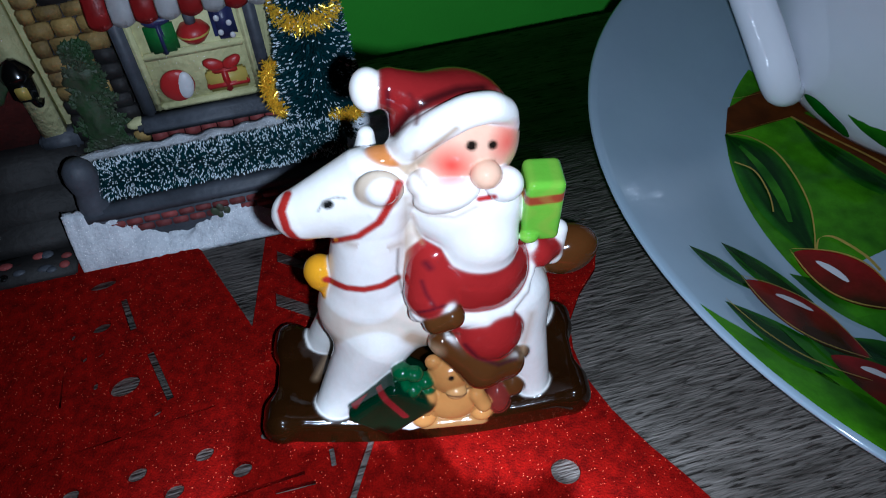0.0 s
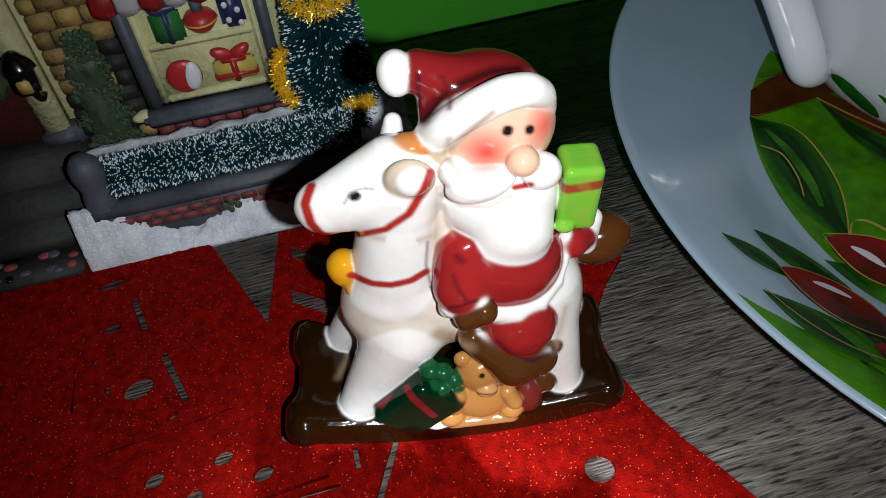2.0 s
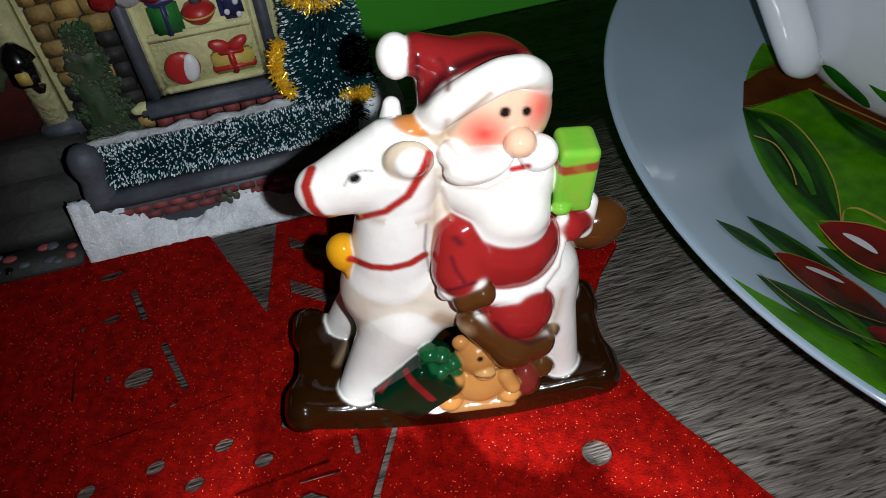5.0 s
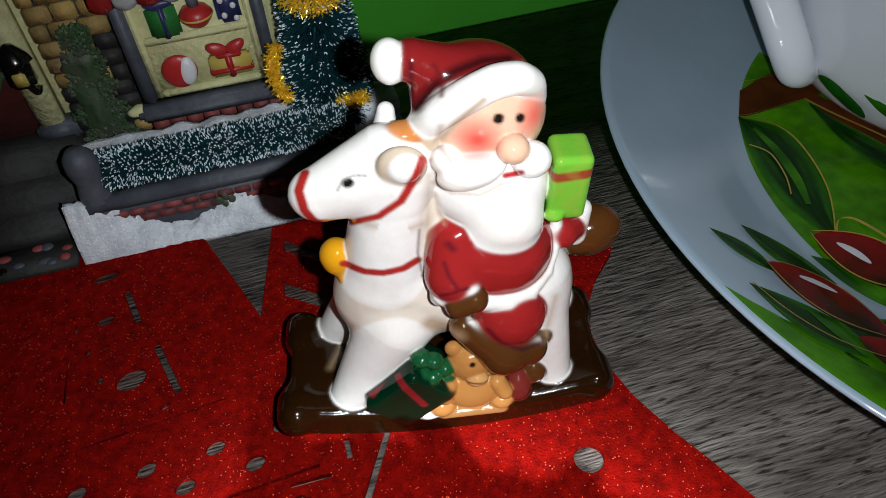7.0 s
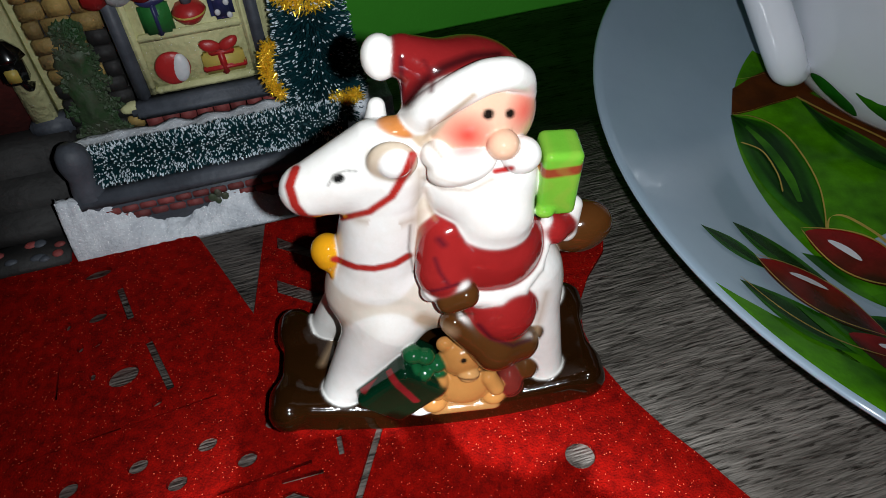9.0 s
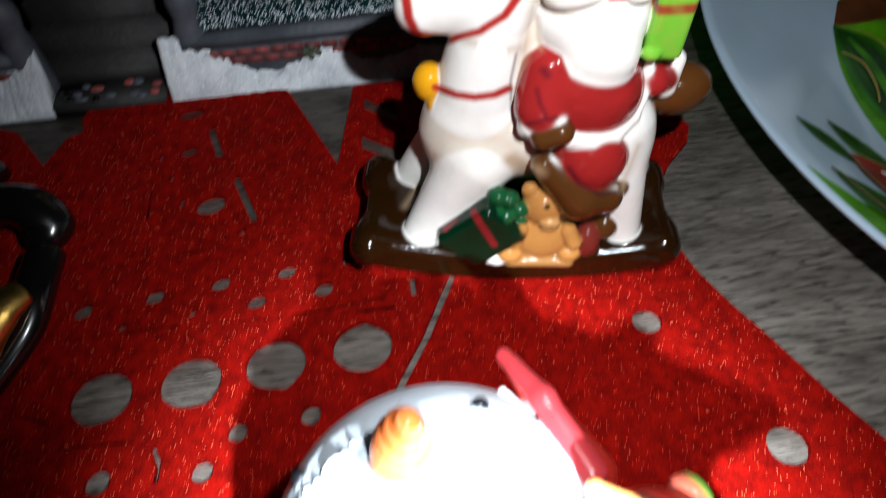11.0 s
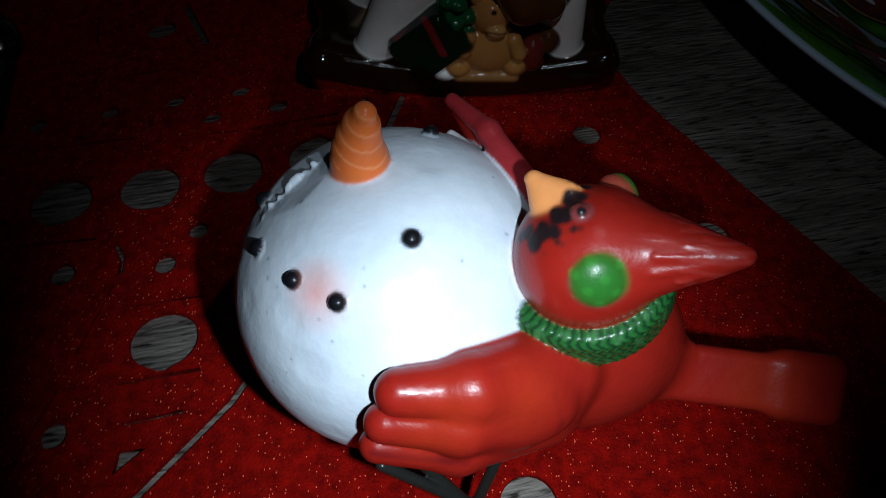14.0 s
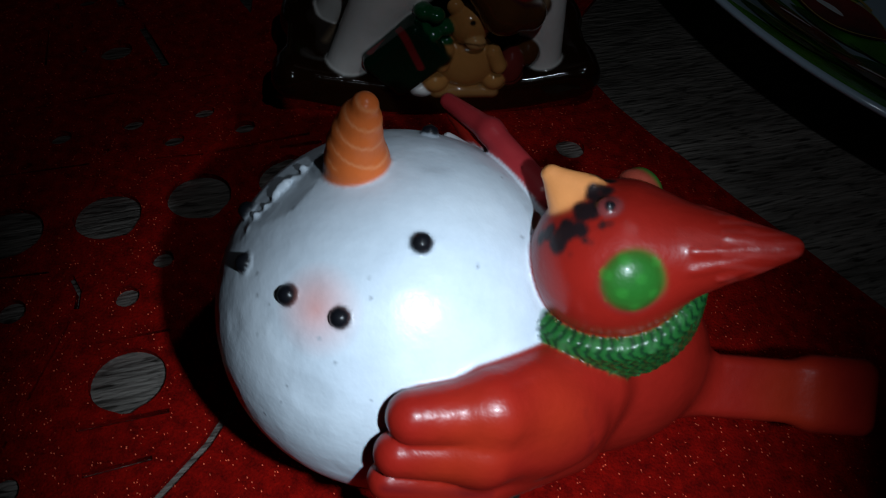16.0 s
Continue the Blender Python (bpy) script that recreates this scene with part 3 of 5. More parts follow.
    for x, y, z, r in ((-30.8, -17.0, 10.0, 3.9), (-29.6, 1.6, 10.4, 3.9), (32.4, -16.0, 9.8, 3.8), (31.8, 1.6, 10.0, 3.7)):
        c.limb((x, y - 1.6, z), (x, y + 1.6, z), r, r, dark_brown, 2.2)
    # brush work
    for x, z, y in ((8.7, 73.6, -11), (18.6, 75.6, -9.5)):
        c.paint(spot((x, y, z), 2.4, 4.2), (0.72, 0.07, 0.05))
    c.paint(stroke([(11.9, 77.9), (11.95, 78.3)], 0.85, 0.5), (0.012, 0.008, 0.006))
    c.paint(stroke([(15.3, 77.7), (15.35, 78.1)], 0.75, 0.5), (0.012, 0.008, 0.006))
    c.paint(stroke([(13.0, 66.3), (15.0, 66.5)], 0.65, 0.5), (0.38, 0.02, 0.02))
    c.paint(stroke([(-12.0, 68.0), (-11.9, 68.1)], 0.95, 0.5), (0.01, 0.01, 0.01))
    c.paint(stroke([(-13.8, 66.8), (-12.6, 69.0), (-10.6, 69.6), (-9.0, 69.2)], 0.12, 0.6), (0.10, 0.09, 0.08))
    bridle = (0.40, 0.025, 0.02)
    c.paint(stroke([(-18.9, 71.3), (-20.2, 67.5), (-19.8, 63), (-18.7, 60)], 0.85, 0.55), bridle)
    c.paint(stroke([(-18.7, 60), (-13, 59.0), (-8, 60.0), (-4, 63), (-1.2, 68), (0.1, 71.5)], 0.75, 0.55), bridle)
    c.paint(stroke([(-15.6, 48.6), (-12, 46.5), (-8.5, 45.8), (-5, 46.4), (-2.4, 48)], 0.85, 0.55), bridle)
    c.paint(lambda p: np.clip((1.0 - np.abs(p[:, 2] - 63.9 - 0.06 * (p[:, 0] - 24))) / 0.4 + 0.5, 0, 1) * (p[:, 0] > 20.5) * (p[:, 1] > -13) * (np.abs(p[:, 0] - 25) < 4.6) * (p[:, 2] > 59) * (p[:, 1] < -3.0), (0.26, 0.05, 0.02))
    c.paint(stroke([(-14.2, 18.0), (-5.6, 32.0)], 0.75, 0.35, front=-20, limit=-19.4), (0.20, 0.012, 0.014))
    c.paint(stroke([(-9.4, 25.6), (-4.0, 13.6)], 0.75, 0.4, front=-20, limit=-19.4), (0.20, 0.012, 0.014))
    c.paint(stroke([(6.0, 24.9), (6.05, 25.1)], 0.6, 0.3, front=-20, limit=-14), (0.01, 0.008, 0.006))
    c.paint(stroke([(4, 20.0), (7.5, 19.2), (10.5, 20.2)], 0.22, 0.3, front=-20, limit=-14), (0.12, 0.05, 0.02))
    # crease shading of the cap, painted dark above the brim and in the folds
    c.paint(stroke([(-0.2, 82.2), (2.6, 85.8), (6.0, 88.4), (10.5, 90.2), (14.5, 90.4)], 1.0, 1.5), (0.04, 0.004, 0.005))
    c.paint(stroke([(-0.9, 83.6), (-0.5, 87.6), (-0.3, 91.0)], 0.35, 0.5), (0.08, 0.006, 0.01))
    c.paint(stroke([(3.0, 90), (4.2, 87), (3.6, 83.5)], 0.25, 0.9), (0.10, 0.006, 0.008))
    for pts, w in (([(1.4, 66.4), (4.4, 63.6), (8.6, 62.6), (12.4, 64.6)], 0.16), ([(1.6, 64), (2.0, 60), (2.8, 56.6)], 0.2), ([(3.2, 77.6), (2.6, 74.4), (4.4, 70.4)], 0.3)):
        tint = stroke(pts, w, 1.1)
        c.paint(lambda p, f=tint: 0.75 * f(p), (0.34, 0.20, 0.10))
    # dark glaze pooled on the sleeve; dark crease lines along the edges of mitten and trousers
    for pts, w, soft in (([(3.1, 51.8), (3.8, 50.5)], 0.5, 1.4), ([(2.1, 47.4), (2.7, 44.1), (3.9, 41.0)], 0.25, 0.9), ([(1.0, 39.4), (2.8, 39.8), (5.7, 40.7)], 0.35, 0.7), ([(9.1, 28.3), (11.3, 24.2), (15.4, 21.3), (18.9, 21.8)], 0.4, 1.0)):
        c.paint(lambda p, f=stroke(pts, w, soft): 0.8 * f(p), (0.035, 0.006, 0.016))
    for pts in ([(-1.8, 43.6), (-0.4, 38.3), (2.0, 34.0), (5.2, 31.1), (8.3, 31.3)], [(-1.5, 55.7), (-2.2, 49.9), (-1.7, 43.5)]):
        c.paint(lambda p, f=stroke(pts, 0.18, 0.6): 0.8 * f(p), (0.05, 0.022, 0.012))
    wash = (0.40, 0.27, 0.16)
    for pts, w in (([(0.8, 68), (0.2, 60), (-0.6, 52), (-0.8, 46)], 0.7), ([(-1, 30), (3, 27)], 2.0), ([(-10, 58.2), (-4, 56), (-1, 57)], 0.7), ([(-7, 74.5), (-6.2, 70), (-5, 67.2), (-1, 66.8)], 0.35), ([(1.4, 72), (3, 66.2), (7, 64), (12, 65.2)], 0.25), ([(-16, 31), (-20, 22), (-23.4, 15)], 0.5), ([(22.6, 34), (20.6, 22)], 0.8)):
        brush_line = stroke(pts, w, 2.2, nearest=-12.6 if pts[0][0] < 1 and pts[0][1] > 50 else -99.0)
        c.paint(lambda p, f=brush_line: 0.7 * f(p) ** 1.5, wash)
    c.paint(stroke([(1.5, 74.5), (5, 78.5), (9.5, 82.6)], 0.5, 0.8, front=-13), (0.45, 0.35, 0.26))
    c.paint(lambda p: 0.22 * np.clip(np.sin(p[:, 0] * 1.3 + 1.7 * np.sin(p[:, 2] * 0.9)) + 0.2, 0, 1) * (p[:, 0] > 20) * (p[:, 2] > 53) * (p[:, 2] < 68), (0.30, 0.36, 0.06))
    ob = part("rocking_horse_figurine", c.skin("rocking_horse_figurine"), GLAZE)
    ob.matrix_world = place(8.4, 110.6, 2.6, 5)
    return tagged(ob, "glazed ceramic figurine of a bearded rider on a white rocking horse", "figurine")


rocking_horse_figurine()


# ---- resin bird with a round white belly ----
def bird_figurine():
    red, pale, white = (0.225, 0.0095, 0.0055), (0.27, 0.020, 0.024), (0.56, 0.61, 0.67)
    orange, black, green, wire = (0.72, 0.155, 0.032), (0.006, 0.006, 0.008), (0.014, 0.100, 0.012), (0.014, 0.014, 0.012)
    beak = (0.70, 0.27, 0.085)
    c = Clay((-22, -15, 1), (70, 47, 73), 0.34)
    centre, radius = np.array((3.7, 19.9, 36.8)), 23.0

    def out(p, up=0.0):
        d = np.array(p, float) - centre
        return centre + d / np.linalg.norm(d) * (radius + up)

    rnd = random.Random(12)
    cuts = []
    while len(cuts) < 46:
        d = Vector((rnd.uniform(-1, 1), rnd.uniform(-1, 1), rnd.uniform(-0.5, 1)))
        if 0.3 < d.length < 1:
            cuts.append((np.array(d.normalized()), radius - rnd.uniform(0.05, 0.17)))
    flat = np.array((-13.6, 4.8, 17.2))
    cuts.append((flat / np.linalg.norm(flat), radius - 0.7))

    def belly(p):
        q = p - centre
        d = np.sqrt((q ** 2).sum(-1)) - radius
        for way, reach in cuts:
            d = np.maximum(d, q @ way - reach)
        return d
    c.add(belly, centre - radius, centre + radius, white, 0.1)
    # body, tail and wings
    c.blob((26, 16, 35), (18.5, 14, 14), red, 0.4)
    c.brick((54, 11.6, 32.6), (13, 4.2, 1.7), red, 3.0, rounding=1.4, axes=((0.998, -0.05, -0.02), (0.05, 0.80, 0.60), (-0.014, -0.60, 0.80)))
    c.brick((62.6, 11.1, 32.4), (4.6, 4.7, 1.5), red, 3.0, rounding=1.5, axes=((0.998, -0.05, -0.02), (0.05, 0.80, 0.60), (-0.014, -0.60, 0.80)))
    c.limb((5.6, -1.2, 50.4), (14, 0.4, 48.8), 2.8, 3.9, red, 0.5)
    c.limb((14, 0.6, 49.2), (25, 7.0, 43.0), 4.2, 6.0, red, 1.5)
    c.limb((4.2, -3.6, 46.6), (13, -2.0, 45.4), 2.5, 4.2, red, 0.35)
    c.limb((13, -2.0, 45.4), (24, 4.5, 40), 4.2, 5.5, red, 1.5)
    c.limb((3.4, -4.8, 42.2), (13, -3.4, 40.2), 2.3, 3.6, red, 0.35)
    c.limb((13, -3.4, 40.2), (24, 3.5, 36), 3.6, 5.0, red, 1.5)
    c.blob((19.0, -0.2, 45.0), (8.0, 3.0, 5.4), red, 2.0, (-28, 12, 8))
    c.limb((9.2, 42.4, 52.4), (14.5, 36.0, 53.6), 1.1, 1.6, pale, 0.4)
    c.limb((14.5, 36.0, 53.6), (20.5, 27.5, 52), 1.6, 2.1, pale, 1.0)
    c.limb(out((10.0, 40.4, 51.0), 0.3), out((19.0, 29.0, 52.0), 0.3), 0.7, 0.8, (0.58, 0.56, 0.58), 0.3)
    c.limb((10.5, 42.6, 50), (21, 29, 48), 1.3, 3.4, red, 0.8)
    # head with crest, beak and ear muffs
    c.blob((26.8, 16, 55), (8.8, 8.8, 8.8), red, 0.6)
    c.limb((30, 15.4, 57.4), (42.0, 11.6, 64.2), 7.0, 1.2, red, 2.0)
    root, tip = np.array((30, 15.4, 57.4)), np.array((42.0, 11.6, 64.2))
    along = (tip - root) / np.linalg.norm(tip - root)
    side = np.cross(along, (0.0, -0.6, 0.8))
    side /= np.linalg.norm(side)
    up = np.cross(side, along)
    for k in range(13):
        turn = radians(-150 + 25 * k)
        away = math.cos(turn) * up + math.sin(turn) * side
        start = 0.55 + 0.18 * math.sin(5.1 * k)
        c.limb(root + (tip - root) * start + away * (7.0 - 5.8 * start - 0.15), tip + away * 0.95 - along * 0.4, 0.32, 0.26, red, 0.6)
    c.limb((22.6, 19.2, 59.4), (19.4, 22.0, 61.6), 3.5, 1.0, beak, 0.2)
    c.limb((23.6, 20.2, 61.8), (19.6, 22.0, 62.0), 1.5, 0.7, beak, 0.8)
    c.blob((26.8, 10.0, 59.8), (3.5, 1.5, 3.5), (0.22, 0.02, 0.02), 0.3, (-38, 0, 0))
    c.blob((26.8, 9.6, 60.3), (3.1, 1.4, 3.1), green, 0.1, (-38, 0, 0))
    c.blob((30.4, 23.4, 57.6), (1.6, 3.0, 3.0), (0.30, 0.05, 0.03), 0.3, (0, 0, 40))
    c.blob((31.0, 24.0, 57.9), (1.2, 2.6, 2.6), green, 0.1, (0, 0, 40))
    c.blob((24.6, 16.4, 63.3), (1.25, 1.25, 0.9), (0.16, 0.03, 0.03), 0.1)
    c.blob((24.5, 16.2, 64.0), (0.6, 0.6, 0.5), black, 0.05)
    # knitted scarf round the neck
    n = Vector((-0.23, -0.05, 0.97)).normalized()
    a = n.cross(Vector((0, 1, 0))).normalized()
    b = n.cross(a)
    frame_axes, heart = np.array((a, b, n)), np.array((27.8, 16.6, 49.6))

    def scarf(p):
        q = (p - heart) @ frame_axes.T
        r = np.hypot(q[..., 0], q[..., 1]) - 9.7
        turn, side = np.arctan2(q[..., 1], q[..., 0]), q[..., 2]
        weave = 0.11 * np.sin(58 * turn + 5.2 * np.abs(np.mod(side + 1.0, 2.0) - 1.0)) + 0.07 * np.cos(2 * math.pi * side)
        band = np.sqrt((r / 1.0) ** 2 + (np.maximum(np.abs(side) - 2.1, 0)) ** 2) - 1.5 + weave
        return np.maximum(band, p[..., 1] - 17.5)
    c.add(scarf, heart - 14, heart + 14, (0.014, 0.078, 0.016), 0.15)

    # Shade between the knit loops, put into the colour where the weave sinks.
    def stitches(p):
        q = (p - heart) @ frame_axes.T
        turn, side = np.arctan2(q[:, 1], q[:, 0]), q[:, 2]
        loops = np.sin(58 * turn + 5.2 * np.abs(np.mod(side + 1.0, 2.0) - 1.0))
        near = (np.abs(np.hypot(q[:, 0], q[:, 1]) - 9.7) < 3) * (np.abs(scarf(p)) < 0.35) * (p[:, 1] < 17.5)
        return np.clip(1.6 * loops, 0, 1) * 0.85 * near
    c.paint(stitches, (0.005, 0.020, 0.008))
    c.paint(lambda p: np.clip(np.sin(2.1 * p[:, 0]) + np.sin(1.7 * p[:, 1] + 0.9 * p[:, 2]) - 0.9, 0, 1) * (np.abs(scarf(p)) < 0.2) * 0.5, (0.05, 0.15, 0.05))
    # carrot and coals
    for a, b, ra, rb in (((-1.5, 24.8, 57.6), (-1.5, 24.9, 59.6), 3.8, 3.6), ((-1.5, 24.9, 59.8), (-1.6, 25.0, 61.6), 3.55, 3.1), ((-1.6, 25.0, 61.8), (-1.4, 25.0, 63.4), 3.15, 2.75), ((-1.4, 25.0, 63.6), (-1.0, 25.0, 65.4), 2.75, 2.3), ((-1.0, 25.0, 65.6), (-0.5, 24.8, 67.6), 2.25, 1.5)):
        c.limb(a, b, ra, rb, orange, 0.35)
    for p in ((-7.7, 10.2, 54.2), (5.8, 14.1, 58.9), (-2.1, 7.2, 55.1), (-13.3, 15.7, 51.7), (6.7, 33.3, 55.2), (-14, 24, 50)):
        c.blob(out(p, 0.1), (1.15, 1.15, 1.15), black, 0.05)
    for k in range(9):
        f = k / 8
        p = (-6.0 - 8.0 * f, 29.0 - 8.0 * f, 56.2 - 4.4 * f)
        c.blob(out(p, -0.35 + 0.25 * math.sin(3.7 * k)), (0.8 + 0.5 * math.sin(5 * k), 0.5, 0.45), white, 0.25, (40 * k, 30, 53 * k))
    # white bead along the seam
    seam = [(15.4, 4.3, 49.0), (20, 7.5, 46.8), (23.0, 10.5, 45.0), (23.6, 14, 47.5), (22.6, 18, 50.5)]
    for p, q in zip(seam[:-1], seam[1:]):
        c.limb(out(p, 0.7), out(q, 0.7), 0.6, 0.65, (0.56, 0.55, 0.56), 0.3)
    # bent wire legs
    c.limb((21, 2, 40), (16.8, -5.8, 20.4), 0.8, 0.8, wire, 0.3)
    c.limb((3.6, -4.7, 33.4), (16.8, -5.8, 20.4), 0.85, 0.85, wire, 0.3)
    c.limb((6, -2, 33), (17.4, -6.2, 18.9), 0.8, 0.8, wire, 0.3)
    c.limb((16.8, -5.8, 20.4), (27.5, -10.5, 4.0), 0.9, 0.9, wire, 0.3)
    c.limb((27.5, -10.5, 4.2), (14, -11.5, 4.0), 1.1, 1.1, wire, 0.3)
    c.limb((16, 30, 24), (20, 38, 4.2), 1.1, 1.1, wire, 0.3)
    c.limb((20, 38, 4.2), (8, 40, 4.2), 1.1, 1.1, wire, 0.3)
    # brush work
    c.paint(spot(out((-4.4, 8.4, 54.4), 0), 1.9, 6.6), (0.66, 0.20, 0.14))
    for p in ((-7.7, 10.2, 54.2), (-2.1, 7.2, 55.1)):
        c.paint(spot(out(p, 0.4), 1.2, 0.4), black)
    rnd = random.Random(21)
    mask = [((20.0, 15.4, 58.8), 2.2), ((20.6, 14.6, 60.2), 2.0), ((21.6, 15.2, 61.8), 1.9), ((22.8, 16.6, 62.8), 1.8), ((24.0, 18.4, 63.0), 1.8), ((24.8, 20.6, 62.0), 2.2)]
    for q, w in mask:
        for _ in range(14):
            c.paint(spot([v + rnd.uniform(-1.1, 1.1) * w / 2 for v in q], w * rnd.uniform(0.2, 0.5), 0.5), (0.012, 0.007, 0.008))
    for _ in range(16):
        q = Vector(mask[rnd.randrange(4)][0]) + Vector((rnd.uniform(0.6, 2.4), rnd.uniform(-2.6, -0.8), rnd.uniform(-0.6, 0.4)))
        c.paint(spot(q, rnd.uniform(0.25, 0.5), 0.5), (0.03, 0.008, 0.008))
    c.paint(lambda p: np.clip((0.9 - np.linalg.norm((p - (22.4, 19.6, 59.4)) - np.outer((p - (22.4, 19.6, 59.4)) @ np.array((-0.70, 0.56, 0.45)), (-0.70, 0.56, 0.45)), axis=1) / 3.4) * 6, 0, 1) * (((p - (22.4, 19.6, 59.4)) @ np.array((-0.70, 0.56, 0.45))) > 0.2), beak)
    c.paint(lambda p: 0.12 * np.clip(np.sin(p[:, 1] * 5.2 + 2.4 * p[:, 2] + 0.8 * np.sin(p[:, 0])) * 1.5, 0, 1) * (p[:, 0] > 35) * (p[:, 2] > 56), (0.50, 0.09, 0.08))
    c.paint(lambda p: 0.28 * np.clip(np.sin((p[:, 2] + 0.4 * p[:, 0] - 0.2 * p[:, 1]) * 2.9) * 5 - 3.9, 0, 1) * (np.hypot(p[:, 0] + 1.2, p[:, 1] - 25) < 5) * (p[:, 2] > 60.6), (0.92, 0.50, 0.25))
    def groove(points, width, soft):
        pts = [np.array(q, float) for q in points]

        def rule(p):
            d = np.full(len(p), 99.0)
            for a, b in zip(pts[:-1], pts[1:]):
                h = np.clip(((p - a) @ (b - a)) / ((b - a) @ (b - a)), 0, 1)
                d = np.minimum(d, np.linalg.norm(p - a - h[:, None] * (b - a), axis=1))
            return np.clip((width - d) / soft + 0.5, 0, 1)
        return rule
    # shade of the crevices between wing feathers, painted as dark red lines
    for pts in ([(3.0, -4.2, 46.8), (8.0, -5.2, 46.6), (13.5, -4.8, 46.0)], [(3.0, -6.6, 44.0), (9.0, -6.7, 43.2), (14.0, -6.0, 42.4)], [(23.5, 1.0, 48.0), (25.0, -1.0, 44.0), (24.0, -2.0, 40.0)]):
        c.paint(lambda p, f=groove(pts, 0.5, 0.9): 0.7 * f(p), (0.05, 0.003, 0.006))
    # orange-lit highlights of wing and tail, painted into the red as soft spots
    for q, w in (((12, -4, 51), 4.0), ((20, 0, 48.6), 3.6), ((9, -6.5, 46.5), 2.6), ((56, 10, 34), 5.0)):
        c.paint(lambda p, f=spot(q, w, 5.0): 0.55 * f(p), (0.30, 0.022, 0.006))
    rnd = random.Random(4)
    for _ in range(34):
        d = np.array((rnd.uniform(-1, 0.8), rnd.uniform(-1, 0.6), rnd.uniform(0.0, 1)))
        c.paint(spot(centre + d / np.linalg.norm(d) * radius, rnd.uniform(0.12, 0.26), 0.25), (0.20, 0.22, 0.25))
    for _ in range(26):
        d = np.array((rnd.uniform(-1, 0.8), rnd.uniform(-1, 0.8), rnd.uniform(-0.2, 1)))
        q = centre + d / np.linalg.norm(d) * radius
        c.paint(lambda p, f=spot(q, rnd.uniform(2, 5), 5.0): 0.3 * f(p) * (np.linalg.norm(p - centre, axis=1) < radius + 0.3), rnd.choice(((0.44, 0.50, 0.57), (0.62, 0.66, 0.70), (0.50, 0.55, 0.63))))
    c.paint(lambda p: 0.5 * np.clip(np.sin(1.9 * p[:, 0]) * np.sin(1.6 * p[:, 2] + 1.1 * p[:, 1]) * 2 - 0.5, 0, 1) * (np.linalg.norm(p - (26.8, 9.6, 60.3), axis=1) < 3.4), (0.03, 0.17, 0.02))
    c.paint(spot((24.6, 16.2, 63.8), 1.25, 0.4), (0.16, 0.03, 0.03))
    c.paint(spot((24.5, 15.9, 64.3), 0.6, 0.3), black)
    ob = part("bird_figurine", c.skin("bird_figurine"), RESIN)
    return tagged(ob, "painted resin red bird figurine with round white belly and green scarf", "figurine")


bird_figurine()


# ---- plate with painted berries, and the cup on it ----
PLATE_X, PLATE_Y = 181.2, 166.6
PLATE_IN = [(0, 4.6), (40, 4.6), (70, 5.0), (84, 6.2), (92, 9.0), (100, 13.2), (110, 18.0), (119, 22.5), (124, 24.9), (126.2, 25.8)]


def plate_height(r):
    for (a, za), (b, zb) in zip(PLATE_IN[:-1], PLATE_IN[1:]):
        if r <= b:
            t = (r - a) / (b - a)
            return za + (zb - za) * t
    return PLATE_IN[-1][1]


